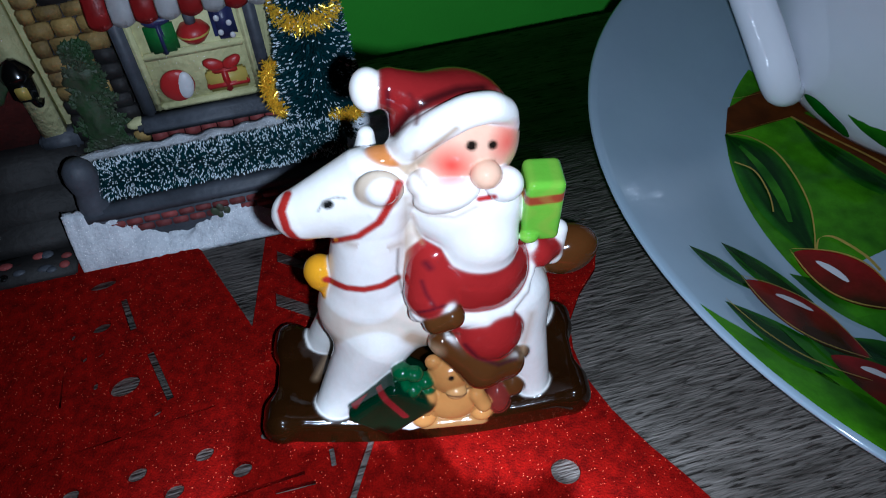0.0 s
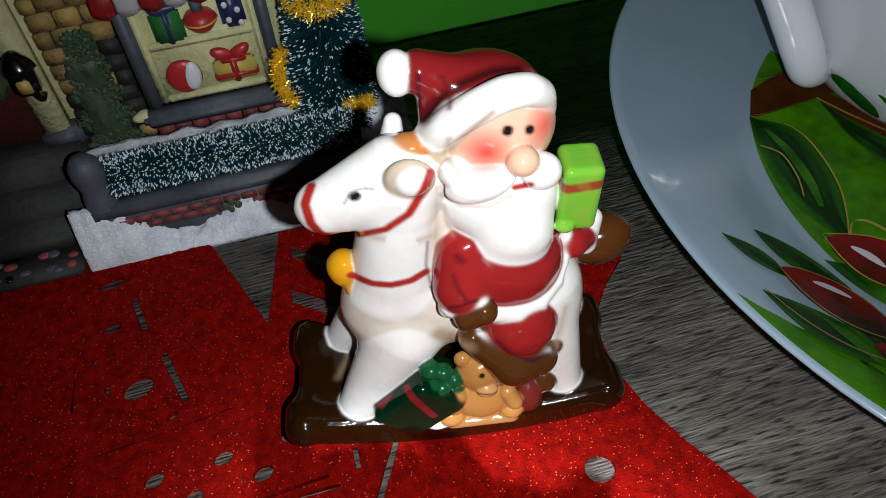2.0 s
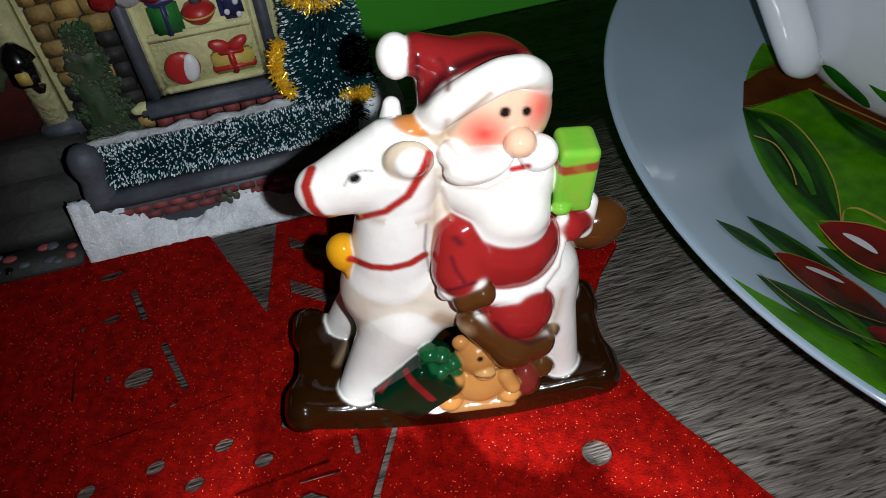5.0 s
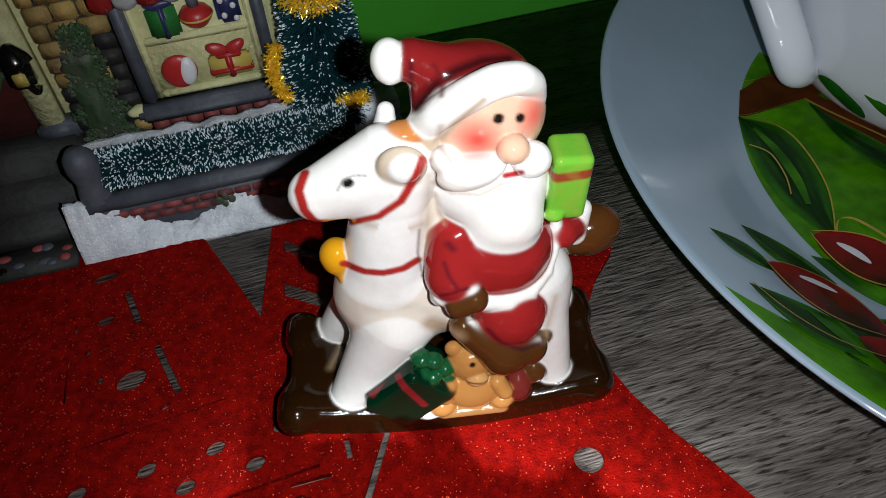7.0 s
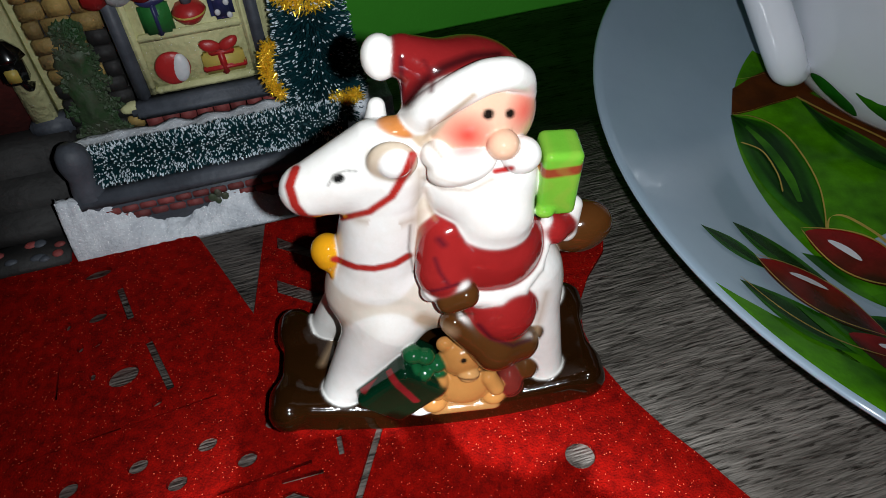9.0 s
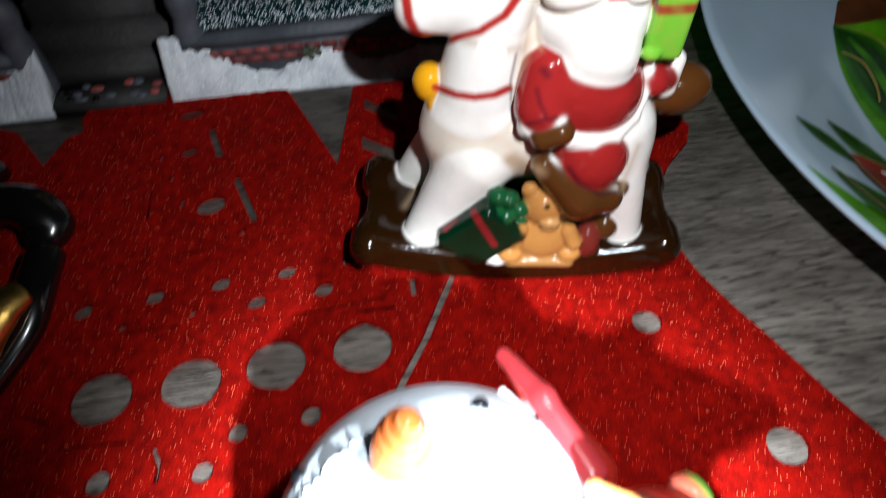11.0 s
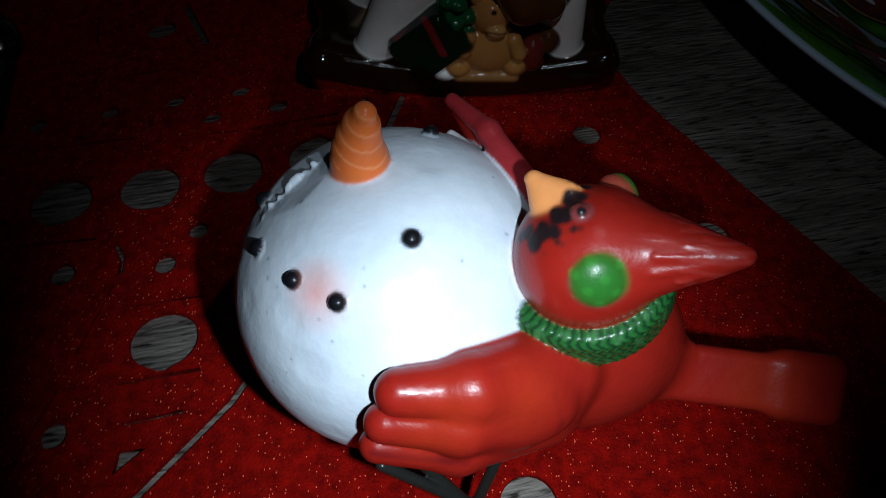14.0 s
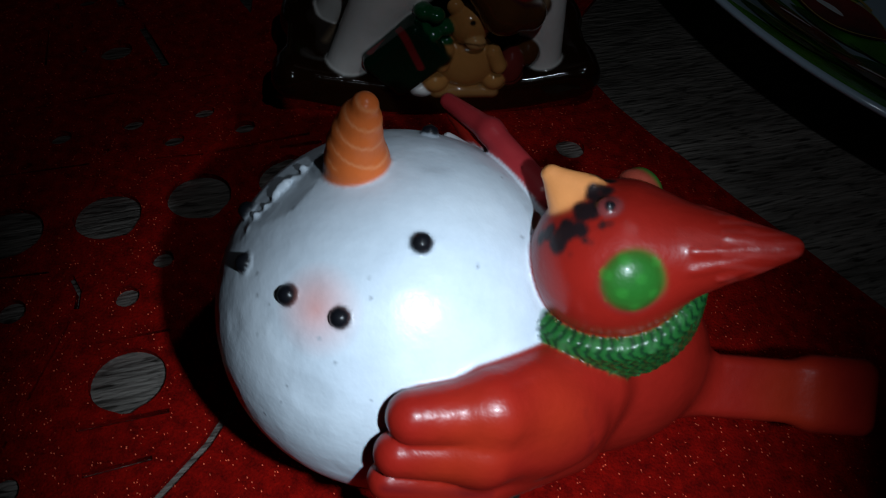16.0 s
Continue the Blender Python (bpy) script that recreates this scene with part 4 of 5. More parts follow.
def dinner_plate():
    root = tagged(new("dinner_plate"), "white glazed plate with painted green leaves and red berries", "plate")
    root.matrix_world = place(PLATE_X - 0.8, PLATE_Y - 1.2, 1.6)
    under = [(127.0, 25.4), (126.6, 24.4), (118, 19.6), (106, 12.6), (95, 6.0), (84, 2.6), (72, 1.6), (70, 0.0), (66, 0.0), (64, 1.6), (0, 1.6)]
    part("dish", lathe("dish", PLATE_IN + under, 128), SHADED_PORCELAIN, root)

    def blend(a, b, f):
        f = min(max(f, 0.0), 1.0)
        return tuple(x + (y - x) * f for x, y in zip(a, b))

    def leaf_tint(s, t, x, y):
        vein = abs(t - 0.5) * 2
        streak = 0.5 + 0.9 * noise.noise((2.5 * s + x * 0.05, 9 * t, y * 0.05))
        return blend((0.004, 0.030, 0.002), (0.035, 0.19, 0.006), 0.75 * vein ** 1.5 + 0.5 * streak - 0.35)

    def mid_tint(s, t, x, y):
        return blend((0.010, 0.075, 0.003), (0.07, 0.27, 0.006), 0.5 + 0.8 * noise.noise((0.11 * x, 0.11 * y, 5)) + 0.3 * (s - 0.5))

    def berry_tint(s, t, x, y):
        glow = 0.25 + 0.9 * t - 0.5 * s + 0.5 * noise.noise((0.16 * x, 0.16 * y, 2)) + 1.2 * max(0.0, s - 0.86) * 5
        return blend((0.035, 0.012, 0.003), (0.27, 0.008, 0.008), glow)

    def lime_tint(s, t, x, y):
        mottle = noise.noise((0.07 * x, 0.07 * y, 1)) + 0.6 * noise.noise((0.3 * x, 0.3 * y, 3))
        return blend((0.010, 0.060, 0.002), (0.085, 0.30, 0.004), 0.62 + 0.55 * mottle + 0.25 * (t - 0.5))

    tints = {LEAF_DARK: leaf_tint, LEAF_MID: mid_tint, BERRY: berry_tint, LIME: lime_tint}

    def decal(name, rule, nu, nv, mat, lift=0.12):
        tint = tints.get(mat)
        if tint:
            nu, nv = nu * 2, nv * 3
        verts, faces = [], []
        for i in range(nu + 1):
            for j in range(nv + 1):
                x, y = rule(i / nu, j / nv)
                verts.append((x, y, plate_height(math.hypot(x, y)) + lift))
        for i in range(nu):
            for j in range(nv):
                k = i * (nv + 1) + j
                faces.append((k, k + nv + 1, k + nv + 2, k + 1))
        me = mesh_of(name, verts, faces, True)
        if me.polygons[0].normal.z < 0:
            me.flip_normals()
        if tint:
            layer = me.color_attributes.new("paint", "FLOAT_COLOR", "POINT")
            spots = [(i / nu, j / nv) for i in range(nu + 1) for j in range(nv + 1)]
            layer.data.foreach_set("color", [v for (a, b), p in zip(spots, verts) for v in (*tint(a, b, p[0], p[1]), 1.0)])
        part(name, me, PLATE_PAINT if tint else mat, root)

    def leaf(name, a, b, width, mat, lift, curve=0.0, blunt=1.0):
        wide = 1.0 if width < 3 else 1.5
        ax, ay, bx, by = a[0] - PLATE_X, a[1] - PLATE_Y, b[0] - PLATE_X, b[1] - PLATE_Y
        length = math.hypot(bx - ax, by - ay)
        nx, ny = -(by - ay) / length, (bx - ax) / length

        def rule(s, t):
            w = width * wide * (math.sin(math.pi * s) ** blunt) * (t - 0.5) + curve * math.sin(math.pi * s)
            return ax + (bx - ax) * s + nx * w, ay + (by - ay) * s + ny * w
        decal(name, rule, 22, 6, mat, lift)

    def sector(name, r0, r1, a0, a1, mat, lift, ragged=1.5, taper=0.0):
        def rule(s, t):
            a = radians(a0 + (a1 - a0) * s)
            inner = r0 + (r1 - r0) * max(0.0, 1 - s * 4.0) * taper
            r = inner + (r1 - inner) * t + (ragged * noise.noise((9 * s + r0, 3.0, r1)) if t < 0.01 else 0)
            return r * math.cos(a), r * math.sin(a)
        decal(name, rule, 60, 14, mat, lift)

    # green ground, rim wash, leaves, hips, gold lines
    def patch(name, one, two, mat, lift):
        """Painted ground between two lines of as many points."""
        def at(line, f):
            f = min(f * (len(line) - 1), len(line) - 1.0001)
            k = int(f)
            p0, p1, p2, p3 = line[max(k - 1, 0)], line[k], line[k + 1], line[min(k + 2, len(line) - 1)]
            h = f - k
            return [0.5 * (2 * p1[i] + (p2[i] - p0[i]) * h + (2 * p0[i] - 5 * p1[i] + 4 * p2[i] - p3[i]) * h * h + (3 * p1[i] - p0[i] - 3 * p2[i] + p3[i]) * h ** 3) for i in (0, 1)]

        def rule(s, t):
            p, q = at(one, s), at(two, s)
            return p[0] + (q[0] - p[0]) * t, p[1] + (q[1] - p[1]) * t
        decal(name, rule, 40, 8, mat, lift)

    def line(name, pts, width, lift=0.7):
        patch(name, [(x - width / 2, y - width / 3) for x, y in pts], [(x + width / 2, y + width / 3) for x, y in pts], GOLD_LINE, lift)

    sector("green_ground", 20, 85, 143, 206, LIME, 0.10, 0.5)
    patch("brown_ground", [(-79.5, 31.5), (-70, 39), (-62, 42), (-50, 42)], [(-83, 19.4), (-77, 21.4), (-68.7, 25.1), (-54, 31)], BROWN_GLAZE, 0.20)
    sector("rim_wash", 113, 125, 207, 250, LIME, 0.10, 5, 1.0)
    sector("lower_ground", 66, 116, 217, 250, LIME, 0.06, 8, 1.0)
    patch("leaf", [(-83.4, 19), (-84.2, 10), (-83.6, -1), (-81.6, -12), (-77, -22), (-71.2, -30)], [(-82.8, 19.2), (-72.5, 15.5), (-67.9, 4), (-67.2, -9.2), (-68.7, -18.1), (-71, -30)], LEAF_DARK, 0.30)
    patch("leaf", [(-80.5, 14), (-77.5, 5), (-75.6, -6), (-75, -16)], [(-79.6, 15), (-75, 6), (-72.8, -6), (-73.6, -16)], LEAF_MID, 0.38)
    patch("leaf", [(-61, 30), (-56, 20), (-47, 9), (-38, -4)], [(-58, 32), (-51, 24), (-40, 14), (-28, 2)], BROWN_GLAZE, 0.34)
    patch("leaf", [(-60, 25), (-57.5, 12), (-52, 0), (-46, -6)], [(-60, 27), (-53.5, 17), (-46, 7), (-40, -1)], LEAF_DARK, 0.26)
    line("gold_line", [(-82.8, 19.2), (-76.1, 18.2), (-70.1, 12.1), (-67.6, 1.7), (-67.2, -9.2), (-68.7, -18.1), (-71.2, -26.5)], 0.5)
    line("gold_line", [(-83.5, 7.1), (-78.6, 3.6), (-77.1, -5.1), (-77.9, -12.6)], 0.45)
    line("gold_line", [(-70.9, -26.5), (-68.5, -21.9), (-64.5, -21.6), (-59.2, -27.6), (-57, -33)], 0.8)
    line("gold_line", [(-82.6, 19.7), (-76.9, 21.4), (-68.7, 25.1), (-61.6, 27.6)], 0.45)
    line("gold_line", [(-78.4, 35.4), (-70.3, 37.9), (-63.2, 41.3)], 0.45)
    line("gold_line", [(-61, 28), (-54.7, 20.5), (-44.7, 10.2), (-38, 2)], 0.7)
    leaf("leaf", (73, 130.5), (87, 119.5), 4.2, LEAF_DARK, 0.46, 0.6)
    leaf("leaf", (83, 136), (103, 121.5), 6.5, LEAF_DARK, 0.52, -1.0)
    leaf("leaf", (76.5, 112.5), (104, 95), 8, LEAF_DARK, 0.58, -1.5)
    leaf("leaf", (100, 131), (126, 112), 8, LEAF_MID, 0.64, 1.0)
    leaf("leaf", (88, 108), (118, 88), 8, LEAF_MID, 0.70, -1.0)
    leaf("leaf", (104, 110), (128, 96), 9, LEAF_DARK, 0.76, 1.0)
    leaf("leaf", (112, 118), (134, 108), 7, LEAF_MID, 1.00, 1.0)
    leaf("leaf", (93, 112), (110, 90), 7, LEAF_DARK, 1.06, 0.5)
    leaf("berry", (85, 122.5), (108, 103.5), 10.8, BERRY, 1.10, 1.0, 0.7)
    leaf("berry", (104, 139), (124, 121), 10.5, BERRY, 1.16, 0.8, 0.7)
    leaf("berry", (97, 101), (121, 83), 11, BERRY, 1.22, 0.8, 0.7)
    # highlights on the berries, laid on as small white patches
    for a, b in (((91.5, 119.6), (100.5, 117.0)), ((108.5, 136), (114.5, 129)), ((103, 99), (110, 96.5))):
        leaf("glint", a, b, 2.3, WHITE_PAINT, 1.32, 0.5, 0.5)
    for a, b, cv in (((84, 123.5), (108.5, 103), 8.9), ((84, 123.5), (108.5, 103), -6.8), ((103, 140), (125, 120.5), 8.6), ((103, 140), (125, 120.5), -7.0), ((76.5, 113), (104, 95), -4.6)):
        leaf("gold_line", a, b, 0.55, GOLD_LINE, 1.40, cv, 0.3)
    return root


def tea_cup():
    root = tagged(new("tea_cup"), "large white porcelain cup with a looped handle standing on the plate", "cup")
    root.matrix_world = place(168.5, 211, 6.5)
    outer = [(0, 1.5), (41, 1.5), (42, 0), (45.5, 0), (47, 2.0), (50, 6), (53.5, 15), (57, 30), (60, 48), (62.5, 66), (64, 84), (64.2, 86)]
    inner = [(63, 86.5), (61.4, 84), (59.6, 66), (57, 48), (54, 30), (50, 15), (44, 7), (30, 5), (0, 4.6)]
    part("bowl", lathe("bowl", outer + inner, 96), CUP_WHITE, root)
    for x, y, z, turn, size, tilt, mat in ((-44.5, -27.6, 9.0, 122, (9.0, 0.4, 1.8), -14, LEAF_DARK), (-36.4, -37.6, 12.0, 134, (9.5, 0.4, 2.6), -20, LEAF_MID), (-31.0, -43.6, 17.0, 144, (2.0, 0.4, 1.4), 12, GOLD_LINE), (-27.0, -43.0, 10.0, 148, (7.0, 0.4, 2.2), -8, BROWN_GLAZE)):
        mark = part("painted_leaf", ball_mesh("painted_leaf", (0, 0, 0), size, tilt, 0.3, 20), mat, root)
        mark.matrix_local = place(x, y, z, turn)
    part("handle", tube_mesh("handle", [(-51, -17, 9.5), (-55.5, -19, 12.5), (-59, -18, 19), (-63.5, -13, 28), (-70, -7, 40), (-76, -1, 52), (-78, 4, 62), (-73, 7, 71), (-60, 8, 73)], [3.6, 5.4, 5.8, 5.8, 5.6, 5.4, 5.4, 5.6, 6.0], 20), CUP_WHITE, root)
    return root


dinner_plate()
tea_cup()


# ---- miniature snowy shop ----
def brush(name, place_of, count, length, thick, frost, mat, tip, parent, label):
    """Bottle-brush foliage: fine wires out of a core, many of them with a frosted end."""
    rnd = random.Random(name + str(count))
    verts, faces, kinds = [], [], []
    for _ in range(count):
        root_p, d = place_of(rnd)
        l = length * rnd.uniform(0.75, 1.1)
        d = (d + 0.35 * Vector((rnd.uniform(-1, 1), rnd.uniform(-1, 1), rnd.uniform(-1, 1)))).normalized()
        side = d.cross(Vector((rnd.uniform(-1, 1), rnd.uniform(-1, 1), rnd.uniform(-1, 1)))).normalized() * thick
        other = d.cross(side)
        white = rnd.random() < frost
        for lo, hi, w, kind in ((0.0, 0.88 if white else 1.0, 1.0, 0), (0.82, 1.0, 1.6, 1)):
            if kind and not white:
                continue
            n = len(verts)
            for f in (lo, hi):
                verts += [root_p + d * l * f + side * w, root_p + d * l * f - 0.5 * side * w + 0.87 * other * w, root_p + d * l * f - 0.5 * side * w - 0.87 * other * w]
            faces += [(n, n + 1, n + 4, n + 3), (n + 1, n + 2, n + 5, n + 4), (n + 2, n, n + 3, n + 5), (n + 3, n + 4, n + 5)]
            kinds += [kind] * 4
    me = mesh_of(name, verts, faces)
    me.materials.append(mat), me.materials.append(tip)
    me.polygons.foreach_set("material_index", kinds)
    ob = part(name, me, mat, parent, label)
    return tagged(ob, kind="stuff")


def grid_sheet(name, us, vs, height, skirt=None):
    """A solid slab whose upper side follows height(u, v)."""
    verts, faces = [], []
    nu, nv = len(us), len(vs)
    for u in us:
        for v in vs:
            verts.append((u, v, height(u, v)))
    for u in us:
        for v in vs:
            verts.append((u, v, 0.0))
    k = nu * nv
    for i in range(nu - 1):
        for j in range(nv - 1):
            a = i * nv + j
            faces.append((a, a + nv, a + nv + 1, a + 1))
            faces.append((k + a, k + a + 1, k + a + nv + 1, k + a + nv))
    for i in range(nu - 1):
        a, b = i * nv, i * nv + nv - 1
        faces.append((a, k + a, k + a + nv, a + nv)), faces.append((b, b + nv, k + b + nv, k + b))
    for j in range(nv - 1):
        a, b = j, (nu - 1) * nv + j
        faces.append((a, a + 1, k + a + 1, k + a)), faces.append((b, k + b, k + b + 1, b + 1))
    return mesh_of(name, verts, faces, True)


def miniature_shop():
    root = tagged(new("miniature_shop"), "painted resin village shop with snowy base and bay window", "ornament")
    root.matrix_world = place(-85.2, 141.5, 1.6, 15)
    span = lambda a, b, n: [a + (b - a) * i / n for i in range(n + 1)]
    # snow banks in front, on both sides of the path
    for a, b in ((0.6, 82), (-80, -31)):
        def bank(u, v, a=a, b=b):
            if v > 7.6:
                return 17.0 if v > 8.2 else 15
            crest = [(-90, 6), (-50, 7), (-40, 12), (-31, 17), (-1.5, 18), (4, 17), (12, 13.5), (18, 9.5), (24, 5), (30, 4.4), (36, 7), (42, 10.5), (47, 9.5), (54, 5), (62, 5), (70, 8), (92, 6)]
            top_z = next(z0 + (z1 - z0) * (u - u0) / (u1 - u0) for (u0, z0), (u1, z1) in zip(crest[:-1], crest[1:]) if u <= u1) + 0.8 * noise.noise((u * 0.9, 2.0, a))
            return 1.2 + (top_z - 1.2) * (min(max(v, 0) / 5.4, 1)) ** 0.8 + 0.8 * noise.noise((u * 0.8, v * 0.9, a)) + 0.4 * noise.noise((u * 2.1, v * 2.1, a))
        part("snow_bank", grid_sheet("snow_bank", span(a, b, 110), span(0, 7.6, 12), bank), SNOW, root)
    # low garden walls with brick band, coping and gate post
    for a, b in ((6, 92), (-80, -36)):
        wall = part("garden_wall", box_mesh("garden_wall", (a, 5.2, 0), (b, 9.5, 13.0), 0.5, 0.3), SLATE, root)
        part("coping", box_mesh("coping", (a - 0.5, 4.6, 13.1), (b, 10.5, 17.2), 0.9, 0.35), SLATE, root)
        step_u, row = 4.6, 0
        for z in (7.6, 10.2):
            u = a + 2.5 + (2.3 if row else 0)
            while u < min(b, 70) - 4:
                me = box_mesh("brick", (u, 4.7, z), (u + 4.2, 5.6, z + 2.2), 0.3, 0.2)
                part("brick", me, BRICK_RED, wall)
                u += step_u
            row += 1
    for u0, lean in ((9.0, 1), (-35, -1)):
        post = part("gate_post", lathe("gate_post", [(0, 0), (5.2, 0), (5.0, 6), (4.2, 18), (3.4, 22), (3.7, 23.2), (4.2, 26.4), (3.8, 29.4), (2.3, 31.4), (0, 31.9)], 24), SLATE, root)
        post.location = (u0 / 1000, 0.0092, 0)
    part("garden_ground", box_mesh("garden_ground", (6, 10.6, 0), (92, 34, 16.0), 0.4, 0.3), SNOW, root)
    part("snow_drift", grid_sheet("snow_drift", span(6, 92, 60), span(16.5, 25.5, 8), lambda u, v: 20.4 + 1.6 * noise.noise((u * 0.2, v * 0.2, 4)) + 0.9), SNOW, root)
    for u, z in ((38.5, 9.4), (40.2, 10.6), (41.6, 9.2), (39.8, 8.2)):
        part("ivy_sprig", ball_mesh("ivy_sprig", (u, 4.6, z), (1.4, 0.6, 1.1), 20 * u, 0.4, 12), IVY, root)
    # path and steps
    part("path", box_mesh("path", (-31, 0.2, 0), (-1.2, 9.6, 3.6), 0.5, 0.4), DARK_STONE, root)
    for k, (v0, z) in enumerate(((9.8, 8.5), (16.5, 14.5), (23.5, 21.0))):
        part("step", box_mesh("step", (-36, v0, 0), (5.6, 40, z), 0.9, 0.5), DARK_STONE, root)
    rnd = random.Random(5)
    for k in range(14):
        u, v = -3.5 - 26 * rnd.random(), 1.2 + 7 * rnd.random()
        part("paving_stone", ball_mesh("paving_stone", (u, v, 3.6), (rnd.uniform(1.2, 2.2), rnd.uniform(0.8, 1.4), 0.7), 0, 0.2, 10), (BRICK_RED, SLATE, BLACK_GLOSS, SLATE)[k % 4], root)
    # house walls
    house = part("house_wall", box_mesh("house_wall", (-40, 36, 0), (72, 80, 88), 0.6, 0.5), CREAM, root)
    # stone pier with single stones, beside the doorway
    pier = part("stone_pier", box_mesh("stone_pier", (6.5, 32.6, 16), (23.5, 36.2, 88), 0.4, 0.3), MORTAR, root)
    rnd = random.Random(8)
    z, row = 17.0, 0
    while z < 86:
        h = rnd.uniform(3.4, 4.6)
        u = 6.2 - (2.0 if row % 2 else 0)
        while u < 22.5:
            w = rnd.uniform(5.0, 7.6)
            lo, hi = max(u, 6.0), min(u + w, 24)
            if hi - lo > 1.2:
                part("stone", box_mesh("stone", (lo, 30.9 + rnd.uniform(-0.4, 0.4), z), (hi, 33.4, z + h), 0.4, 0.25), STONE_TAN if rnd.random() < (0.95 if z > 50 else 0.55) else DARK_STONE, pier)
            u += w + 0.5
        z += h + 0.5
        row += 1
    # climbing ivy
    def ivy_place(r):
        z = 18 + 34 * r.random() ** 1.2
        half = 6.6 * (1 - ((z - 18) / 40) ** 3) * (0.75 + 0.5 * noise.noise((z * 0.25, 1.0, 2.0))) + 0.8
        u = 13.2 + 0.06 * (z - 18) + half * r.uniform(-1, 1)
        return Vector((u, 30.2 + 1.2 * r.random(), z)), Vector((r.uniform(-0.5, 0.5), -1, r.uniform(-0.3, 0.6)))
    verts, faces = [], []
    r = random.Random(3)
    for _ in range(900):
        p, d = ivy_place(r)
        d.normalize()
        a = d.cross(Vector((r.uniform(-1, 1), 0.2, r.uniform(-1, 1)))).normalized()
        b = d.cross(a)
        s = r.uniform(0.7, 1.4)
        n = len(verts)
        verts += [p + a * s, p + b * s * 0.6 - d * 0.1 + d * 0.4, p - a * s, p - b * s * 0.6 + d * 0.4, p + d * 0.9]
        faces += [(n, n + 1, n + 4), (n + 1, n + 2, n + 4), (n + 2, n + 3, n + 4), (n + 3, n, n + 4)]
    tagged(part("ivy", mesh_of("ivy", verts, faces), IVY, root, "dark green climbing ivy"), kind="stuff")
    part("ivy_core", ball_mesh("ivy_core", (13.5, 31.5, 32), (5.2, 2.0, 15), 0, 2.2, 24), IVY, root)
    # doorway with trim and lantern
    part("door_trim", box_mesh("door_trim", (-3.5, 31.5, 19), (3.2, 37, 88), 0.8, 0.5), CREAM, root)
    part("door_foot", box_mesh("door_foot", (-4.5, 30.5, 19), (6.0, 37, 24.5), 0.9, 0.5), SLATE, root)
    door = part("door", box_mesh("door", (-36, 34.5, 20), (-3.2, 36.6, 84), 0.5, 0.4), DOOR_PAINT, root)
    part("wreath", ball_mesh("wreath", (-12, 33.6, 44), (8, 2.0, 8), 0, 1.2, 24), IVY, door)
    lantern = part("lantern", box_mesh("lantern", (-3.0, 26.6, 39), (3.0, 31.2, 46), 1.0, 0.3), BLACK_GLOSS, root)
    part("lantern_roof", lathe("lantern_roof", [(0, 0), (4.4, 0), (4.0, 1.4), (1.6, 4.4), (0, 5.2)], 6), BLACK_GLOSS, lantern).location = (0, 0.029, 0.0462)
    part("lantern_pane", box_mesh("lantern_pane", (-1.6, 26.2, 40.4), (1.6, 26.9, 44.2), 0.3), YELLOW_PAINT, lantern)
    part("lantern_arm", tube_mesh("lantern_arm", [(0.5, 29, 39), (1.5, 29.5, 36.5), (1.5, 33, 36.5)], 0.9, 8), BLACK_GLOSS, lantern)
    # bay window
    bay = part("bay_window", box_mesh("bay_window", (25, 31.6, 21), (62, 37, 62), 0.6, 0.3), CREAM, root)
    for lo, hi in (((25.0, 29.0, 26.4), (28.4, 33, 62)), ((58.6, 29.0, 26.4), (61.8, 33, 62))):
        part("window_frame", box_mesh("window_frame", lo, hi, 0.6, 0.25), SLATE, bay)
    for lo, hi in (((28.5, 30.2, 26.6), (30.2, 33, 60)), ((56.8, 30.2, 26.6), (58.5, 33, 60)), ((30.2, 30.2, 26.6), (56.8, 33, 28.4)), ((30.2, 30.4, 42.4), (56.8, 33, 44.4))):
        part("glazing_bar", box_mesh("glazing_bar", lo, hi, 0.5, 0.2), CREAM, bay)
    part("sill", box_mesh("sill", (22.5, 26.0, 21.6), (63.5, 33, 26.3), 1.6, 0.3), SLATE, bay)
    for k in range(8):
        part("brick", box_mesh("brick", (25 + 4.6 * k, 28.6, 17.2), (29.2 + 4.6 * k, 32, 21.4), 0.5, 0.2), BRICK_RED, bay)
    part("bracket", ball_mesh("bracket", (22.5, 30, 24.5), (3.2, 1.6, 1.4), -12, 0.5, 14), CREAM, bay)
    # awning in red and white stripes
    for k in range(8):
        u = 22.6 + 5.45 * k
        bm = bmesh.new()
        rows = [(25.0, 57.4), (24.6, 58.6), (24.9, 61.0), (27.5, 66.0), (31.5, 71.5), (36.5, 76)]
        grid = [[bm.verts.new((u + 5.3 * i / 8, v - 0.7 * math.sin(math.pi * i / 8), z - (1.3 * math.sin(math.pi * i / 8) if n == 0 else 0) + 0.5 * math.sin(math.pi * i / 8))) for i in range(9)] for n, (v, z) in enumerate(rows)]
        for n in range(len(rows) - 1):
            for i in range(8):
                bm.faces.new((grid[n][i], grid[n][i + 1], grid[n + 1][i + 1], grid[n + 1][i]))
        bmesh.ops.solidify(bm, geom=list(bm.faces), thickness=1.0)
        part("awning_stripe", from_bm("awning_stripe", bm, True), RED_PAINT if k % 2 == 0 else WHITE_PAINT, root)
    # goods in the window
    gift = part("window_gift", box_mesh("window_gift", (33.2, 29.0, 44.6), (40.6, 31.6, 53.4), 0.8, 0.3), GREEN_PAINT, bay)
    part("ribbon", box_mesh("ribbon", (36.2, 28.6, 44.6), (37.9, 31.7, 53.8), 0.4, 0.2), BLUE_PAINT, gift)
    part("bow", ball_mesh("bow", (36.9, 29.6, 54.0), (3.6, 1.2, 1.3), 0, 0.4, 14), BLUE_PAINT, gift)
